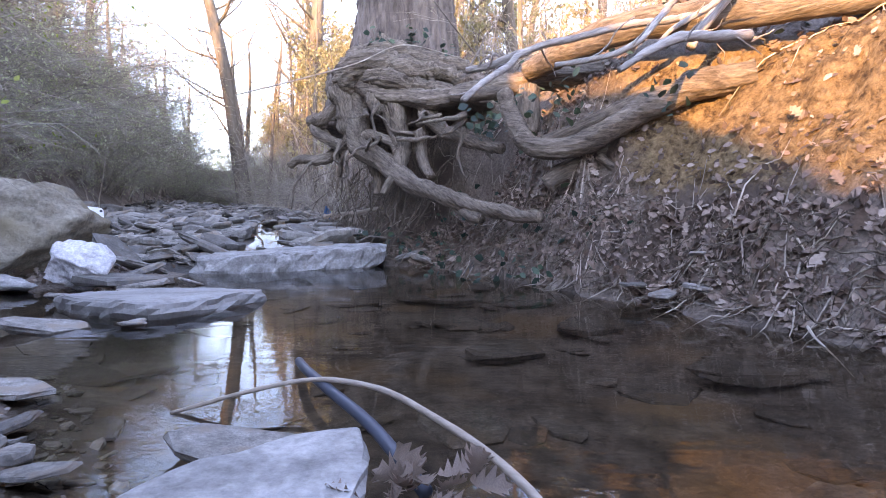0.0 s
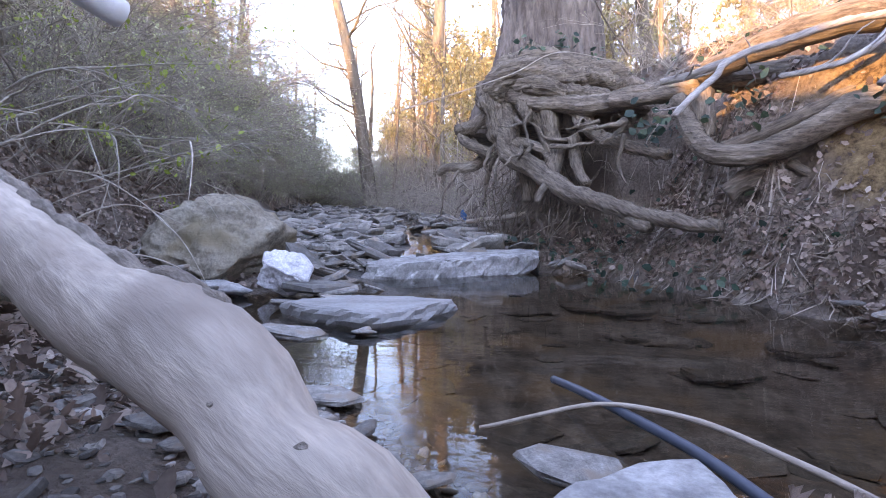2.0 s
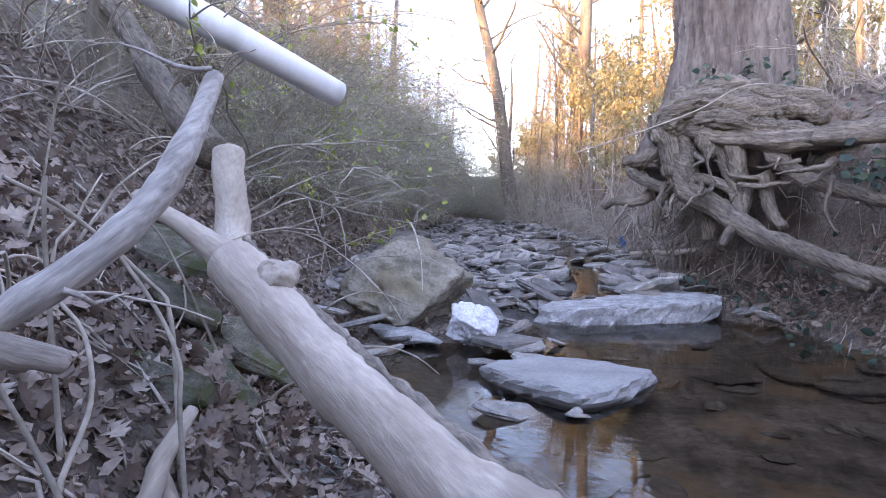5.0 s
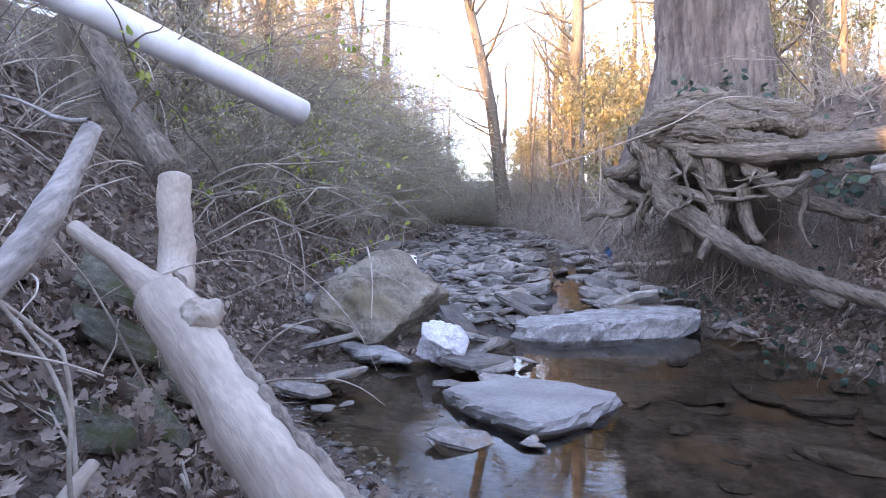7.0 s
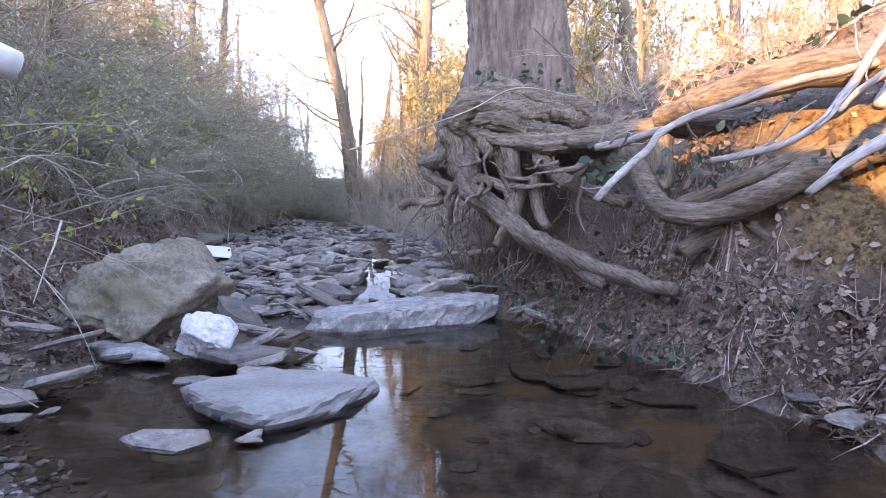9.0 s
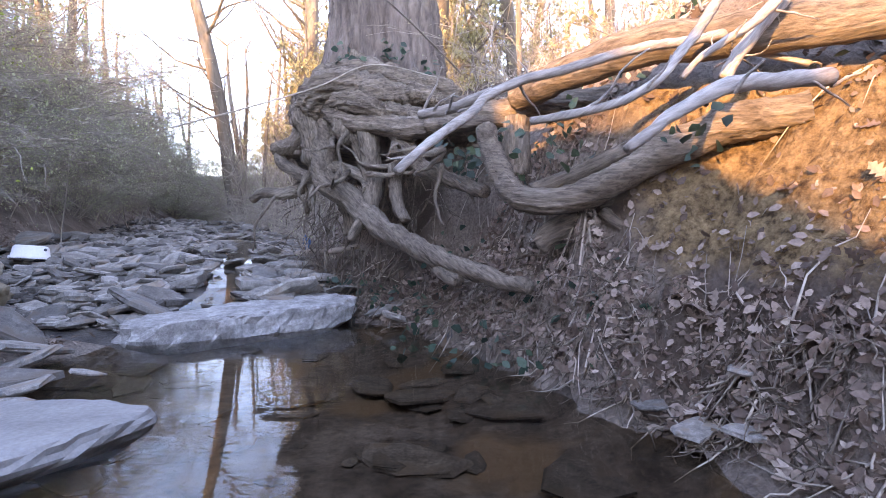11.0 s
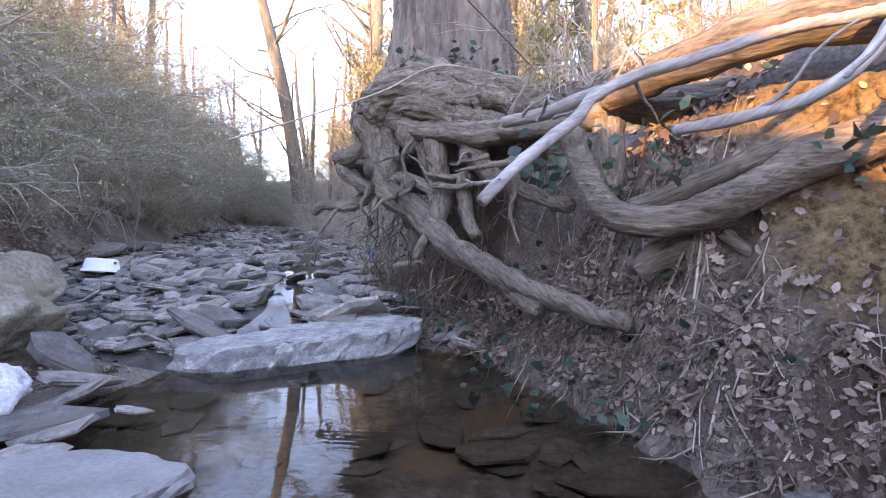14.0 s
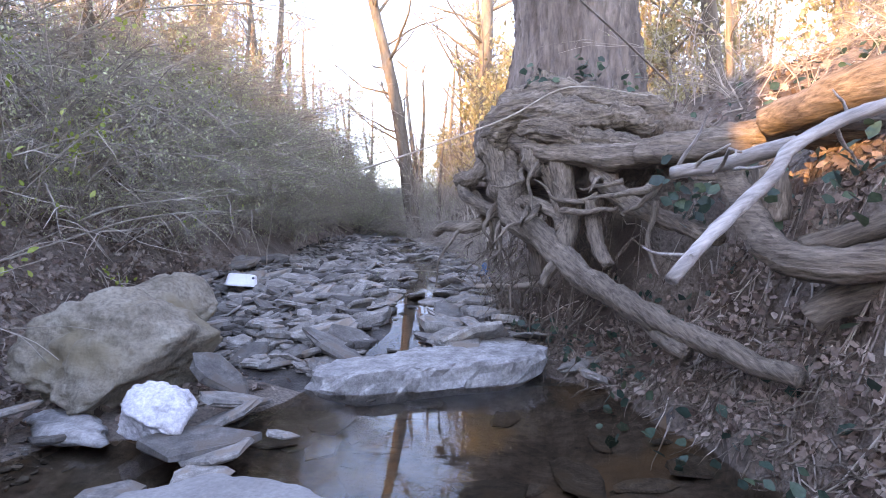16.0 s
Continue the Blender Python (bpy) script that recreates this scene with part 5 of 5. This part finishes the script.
def build_tub():
    x, y = -8.06, 12.4
    tub = thing("plastic_tub", "upturned white plastic tub lying on the stones", "tub", (x, y, ground_at(x, y) + 0.2))
    v, f, n = [], [], 28
    for r, z in ((0.36, 0.0), (0.36, 0.05), (0.33, 0.055), (0.3, 0.24), (0.27, 0.27), (0.02, 0.28)):
        for k in range(n):
            a = 6.2832 * k / n
            c, s = math.cos(a), math.sin(a)
            v.append((math.copysign(abs(c) ** 0.6, c) * r, math.copysign(abs(s) ** 0.6, s) * r * 0.75, z))
    for q in range(5):
        for k in range(n):
            f.append((q * n + k, q * n + (k + 1) % n, (q + 1) * n + (k + 1) % n, (q + 1) * n + k))
    part("body", mesh_from("body", v, f, TUB_WHITE), tub)
    # A flat dark disc is painted for the shade inside the hole.
    hole = [(0.26 + 0.03 * math.cos(6.2832 * k / 12), -0.232 + 0.004 * math.sin(k), 0.19 + 0.03 * math.sin(6.2832 * k / 12)) for k in range(12)]
    part("hole", mesh_from("hole", hole, [tuple(range(12))], HOSE_HOLE_DARK), tub, "flat dark disc for the shaded hole in the side")
    tub.rotation_euler = (radians(-8), radians(6), radians(30))


build_tub()


def build_rag():
    x, y = -3.32, 15.6
    v, f, n, m = [], [], 9, 12
    for j in range(m):
        for i in range(n):
            u, w = i / (n - 1) - 0.5, j / (m - 1)
            v.append((u * 0.45 * (0.5 + 0.6 * w) + 0.05 * math.sin(w * 7), 0.07 * math.sin(u * 14 + w * 3) - 0.1 * w, 0.62 * (1 - w) * (1 - 0.5 * abs(u))))
    for j in range(m - 1):
        for i in range(n - 1):
            f.append((j * n + i, j * n + i + 1, (j + 1) * n + i + 1, (j + 1) * n + i))
    ob = new("plastic_bag", mesh_from("plastic_bag", v, f, BLUE))
    ob.location = (x, y, ground_at(x, y))
    ob.scale = (0.65, 0.65, 0.7)
    md = ob.modifiers.new("thick", "SOLIDIFY")
    md.thickness = 0.008
    tagged(ob, "crumpled blue plastic bag caught at the shore", "bag")


build_rag()
limb_thing("hose", [(-0.82, 3.08, 0.03), (-0.67, 2.67, 0.09), (-0.49, 2.33, 0.1), (-0.26, 1.97, 0.08), (-0.05, 1.6, 0.02)], 0.024, HOSE_HOLE_DARK, "dark rubber hose end lying in shallow water", "hose", sides=16, lump=0.0, wobble=0.0)
limb_thing("stick", [(-1.18, 2.33, 0.0), (-0.88, 2.34, 0.08), (-0.62, 2.42, 0.12), (-0.4, 2.27, 0.15), (-0.17, 2.05, 0.16), (0.07, 1.72, 0.14), (0.25, 1.42, 0.1), (0.36, 1.15, 0.04)],
           (0.009, 0.011, 0.012, 0.013, 0.013, 0.015), DRIFT, "slender arching pale stick over the pool", "stick", sides=10, step=0.03, wobble=0.012)
limb_thing("stick", SHORE_STICK, (0.05, 0.06, 0.05), DRIFT, "grey driftwood stick at the foot of the roots", "stick", sides=10)
limb_thing("stick", [(-3.75, 1.15, 0.62), (-3.5, 1.05, 0.5), (-3.2, 1.1, 0.42)], (0.05, 0.045, 0.05), DRIFT, "short broken stick among the leaves", "stick", sides=10)
limb_thing("stick", [(-3.68, 1.3, 0.85), (-3.62, 1.1, 0.72), (-3.6, 0.95, 0.55), (-3.72, 0.7, 0.42)], (0.03, 0.045, 0.05, 0.035), DRIFT, "crooked bare stick on the leafy bank", "stick", sides=10)

# single stones by the pool: x, y, height, length, turn, tilt
for x, y, z, s, turn, tilt, lab in (
        (-3.72, 6.3, 0.12, 0.5, 42, 5, "thin grey shale plate at the water's edge"), (-3.45, 6.25, 0.08, 0.34, 40, -4, "thin grey shale plate at the water's edge"),
        (-3.3, 5.93, 0.04, 0.26, 50, 4, "thin grey shale plate at the water's edge"), (-4.02, 7.15, 0.24, 0.46, 80, 16, "tilted shale plate beside the inflow"),
        (-3.85, 6.85, 0.16, 0.36, 60, -14, "tilted shale plate beside the inflow"), (-3.2, 6.85, 0.06, 0.18, 60, 18, "tilted shale plate beside the inflow"), (-4.5, 7.5, 0.4, 0.4, 20, 40, "upright shale plate leaning on the boulder"),
        (-3.74, 5.45, 0.05, 0.26, 85, 10, "pale shale plate behind the broad slab"), (-3.02, 4.1, 0.02, 0.32, 45, 10, "narrow shale shard rising from the pool"), (-2.45, 4.3, 0.02, 0.13, 80, 0, "small shale chip in shallow water"),
        (-2.42, 4.22, 0.03, 0.11, 0, 0, "round pebble half under water"), (-4.58, 4.2, 0.06, 0.14, 40, 5, "angular grey stone at the pool's edge"),
        (-4.46, 4.45, 0.05, 0.1, 70, -6, "angular grey stone at the pool's edge"), (-4.93, 4.95, 0.16, 0.34, 15, -14, "angular grey stone at the pool's edge"),
        (-5.0, 4.42, 0.14, 0.32, 60, 14, "angular grey stone at the pool's edge"), (-5.7, 5.9, 0.32, 0.45, 30, -12, "pale flat stone by the boulder"),
        (-6.3, 6.0, 0.42, 0.3, 80, 14, "pale flat stone by the boulder"), (-5.2, 6.15, 0.08, 0.34, 0, -8, "pale flat stone by the boulder"),
        (-2.05, 2.5, 0.05, 0.2, 30, 8, "dark wet stone on the gravel shore"), (-1.7, 2.1, 0.03, 0.12, 70, -5, "dark wet stone on the gravel shore"),
        (-1.95, 2.1, 0.06, 0.13, 10, 5, "grey stone on the gravel shore"), (-2.45, 1.75, 0.16, 0.14, 40, 8, "white angular stone on the gravel shore"),
        (-2.25, 1.6, 0.14, 0.09, 0, 0, "white angular stone on the gravel shore"), (-1.3, 1.7, 0.03, 0.12, 20, 0, "pale rounded stone at the waterline"),
        (-0.74, 1.93, 0.01, 0.25, 20, 12, "dark shard rising beside the pale stone"), (2.35, 4.9, 0.22, 0.24, 15, 10, "flat stone on the muddy shore"),
        (2.15, 5.2, 0.14, 0.2, 50, -8, "flat stone on the muddy shore"), (2.5, 5.3, 0.36, 0.22, 80, 6, "flat stone on the muddy shore"), (1.95, 5.55, 0.18, 0.16, 10, 0, "flat stone on the muddy shore"),
        (-0.55, 9.95, 0.2, 0.42, 30, -14, "thin shale plate under the roots"), (-0.35, 9.6, 0.12, 0.36, 65, 20, "thin shale plate under the roots"),
        (-4.6, 2.7, 0.75, 0.42, 30, 40, "grey-green rock set in the bank"), (-4.9, 2.3, 1.15, 0.4, 70, 35, "grey-green rock set in the bank"), (-4.4, 2.1, 0.7, 0.34, 0, 38, "grey-green rock set in the bank"),
        (-5.3, 2.6, 1.5, 0.4, 20, 30, "grey-green rock set in the bank"), (-4.2, 1.6, 0.62, 0.3, 50, 30, "grey-green rock set in the bank")):
    ob = new("stone", (MOSSY if lab.startswith("grey-green") else SHARDS)[int(abs(x * 31 + y * 17)) % len(SHARDS)])
    ob.matrix_world = pose(x, y, max(z, ground_at(x, y) + 0.03), tilt * 0.6, tilt, turn) @ Matrix.Diagonal((s, s, s * 1.1, 1))
    tagged(ob, lab, "stone")
rock("boulder", (-6.5, 8.7, 0.8), (0.8, 0.85, 0.68), 33, BOULDER, "lichened grey boulder behind the big one", (0, 10, 40), 4)


def build_gravel():
    rng = np.random.default_rng(55)
    pile = Pile()
    for _ in range(6500):
        if rng.random() < 0.7:
            x, y = rng.uniform(-5.5, -0.9), rng.uniform(-0.5, 6.0)
            if float(side_distance(LEFT_WATER, x, y)) > 0.35 or float(side_distance(LEFT_TOE, x, y)) < -0.2:
                continue
        else:
            x, y = riffle_spot(rng, 11, 1.5)
        if 8 < y < 10.4 and x > -3.9 and (y - 8.4) < 0.62 * (x + 3.9) + 0.45:
            continue
        s = float(np.clip(rng.lognormal(-3.6, 0.5), 0.012, 0.12)) * (1.0 if y < 8 else 3.6)
        v, f = shard(rng, s, s * rng.uniform(0.5, 0.9), s * rng.uniform(0.25, 0.6), 6)
        m = np.array(Euler((rng.normal(0, 0.25), rng.normal(0, 0.25), rng.uniform(0, 6.283))).to_matrix())
        pile.add(v @ m.T + (x, y, ground_at(x, y) + s * 0.15), f)
    tagged(new("gravel", pile.mesh("gravel", GRAVEL, False)), "loose grey gravel and shale chips of the creek", "gravel", kind="stuff")


build_gravel()


def build_near_vines():
    """Bare arching stems and vines that hang over the bank beside the path."""
    rng = np.random.default_rng(66)
    for k in range(26):
        x, y = rng.uniform(-6.5, -4.2), rng.uniform(0.5, 3.0)
        z = ground_at(x, y)
        p = twig_path(rng, (x, y, z), (rng.uniform(0.1, 0.9), rng.normal(0, 0.4), 1.0), rng.uniform(0.7, 1.7), 0.16, 0.24, 8)
        v, f = thin_tube(spline(p, 0.06), rng.uniform(0.008, 0.015), 0.004, 6)
        tagged(new("vine", mesh_from("vine", v, f, TWIG)), "thin arching bare vine stem on the leafy bank", "vine", "vines beside the log")
    for k in range(78):
        y = rng.uniform(4.5, 13)
        x = np.interp(y, [a[1] for a in LEFT_TOE], [a[0] for a in LEFT_TOE]) - rng.uniform(0.4, 3.4)
        p = twig_path(rng, (x, y, ground_at(x, y) + rng.uniform(0.3, 2.0)), (1.0, rng.normal(-0.4, 0.5), rng.uniform(0.2, 0.9)), rng.uniform(1.8, 5.2), 0.08, 0.055, 9)
        line = spline(p, 0.15)
        r = rng.uniform(0.007, 0.022)
        v, f = thin_tube(line, r, 0.004, 6)
        vine = tagged(new("vine", mesh_from("vine", v, f, STEM)), "long pale stem arching out over the creek", "vine", "stems arching over the creek")
        for _ in range(int(rng.integers(2, 6))):
            i = int(rng.integers(len(line) // 3, len(line) - 1))
            q = twig_path(rng, line[i], line[i] - line[i - 1] + rng.normal(0, 0.1, 3), rng.uniform(0.3, 1.3), 0.16, 0.1, 6)
            v, f = thin_tube(spline(q, 0.1), r * 0.55, 0.003, 5)
            part("side_stem", mesh_from("side_stem", v, f, STEM), vine)
        if k % 3 == 0:
            pile = Pile()
            for _ in range(int(rng.integers(14, 40))):
                q = line[int(rng.integers(len(line) // 2, len(line)))] + rng.normal(0, 0.07, 3)
                m = np.array(Euler(tuple(rng.uniform(0, 6.283, 3))).to_matrix())
                pile.add(OVAL_LEAF[0] @ (m * rng.uniform(0.05, 0.1)).T + q, OVAL_LEAF[1])
            tagged(part("foliage", pile.mesh("foliage", SPROUT), vine), "fresh yellow-green spring leaves", kind="stuff")
    for pts, r in (([(0.61, 10.8, 4.05), (-0.01, 9.0, 4.17), (-0.38, 7.2, 3.99)], 0.016), ([(-3.37, 9.0, 2.85), (-2.47, 9.2, 3.13), (-1.48, 9.5, 3.5), (-0.71, 9.8, 3.9), (0.28, 10.0, 3.75)], 0.014)):
        v, f = thin_tube(spline(pts, 0.12), r, r * 0.6, 6)
        tagged(new("vine", mesh_from("vine", v, f, STEM)), "thin bare stem slanting across the big trunk's foot", "vine", "stems by the big trunk")


build_near_vines()


def build_near_stalks():
    """The broken branch end and the dry stalks that stand close beside the path."""
    limb_thing("dead_branch", [(-3.4, 0.19, 1.48), (-3.47, 0.4, 1.36), (-3.51, 0.62, 1.27)], (0.05, 0.052, 0.045), BLEACH, "pale dead branch with a splintered broken end", "branch", sides=14, step=0.03, lump=0.2, seed=14)
    for pts in [[(-3.77, 0.75, 1.92), (-3.79, 0.75, 1.75), (-3.84, 0.78, 1.55)], [(-3.69, 0.73, 1.45), (-3.64, 0.79, 1.31), (-3.56, 0.75, 1.07), (-3.51, 0.59, 0.8)], [(-3.76, 0.99, 1.65), (-3.67, 1.11, 1.38), (-3.55, 1.13, 1.14), (-3.52, 1.1, 0.92)], [(-3.5, 0.42, 1.26), (-3.41, 0.48, 1.02), (-3.27, 0.52, 0.7)], [(-3.83, 0.64, 1.91), (-3.83, 0.87, 1.78), (-3.76, 1.16, 1.47), (-3.7, 1.22, 1.29)]]:
        x, y = pts[-1][0], pts[-1][1]
        line = spline(pts + [(x, y + 0.02, min(ground_at(x, y), pts[-1][2] - 0.05))], 0.05)
        v, f = thin_tube(line, 0.009, 0.013, 6)
        tagged(new("stalk", mesh_from("stalk", v, f, STEM)), "dry pale weed stalk standing in the leaf litter", "stalk", "stalks beside the path")


build_near_stalks()


def build_leaf_clump():
    """A few big curled leaves caught on the stick by the flat stone."""
    rng = np.random.default_rng(12)
    for k in range(24):
        me = mesh_from("dead_leaf", LOBED_LEAF[0] * (1, 1.2, 3.4), LOBED_LEAF[1], LITTER)
        ob = new("dead_leaf", me)
        size = rng.uniform(0.07, 0.13)
        ob.matrix_world = pose(-0.08 + rng.normal(0, 0.1), 1.52 + rng.normal(0, 0.06), 0.03 + 0.004 * k, rng.normal(0, 32), rng.normal(0, 32), rng.uniform(0, 360)) @ Matrix.Diagonal((size, size, size, 1))
        tagged(ob, "big curled dry leaf beside the pale stone", "leaf", "leaves caught by the stone")


build_leaf_clump()
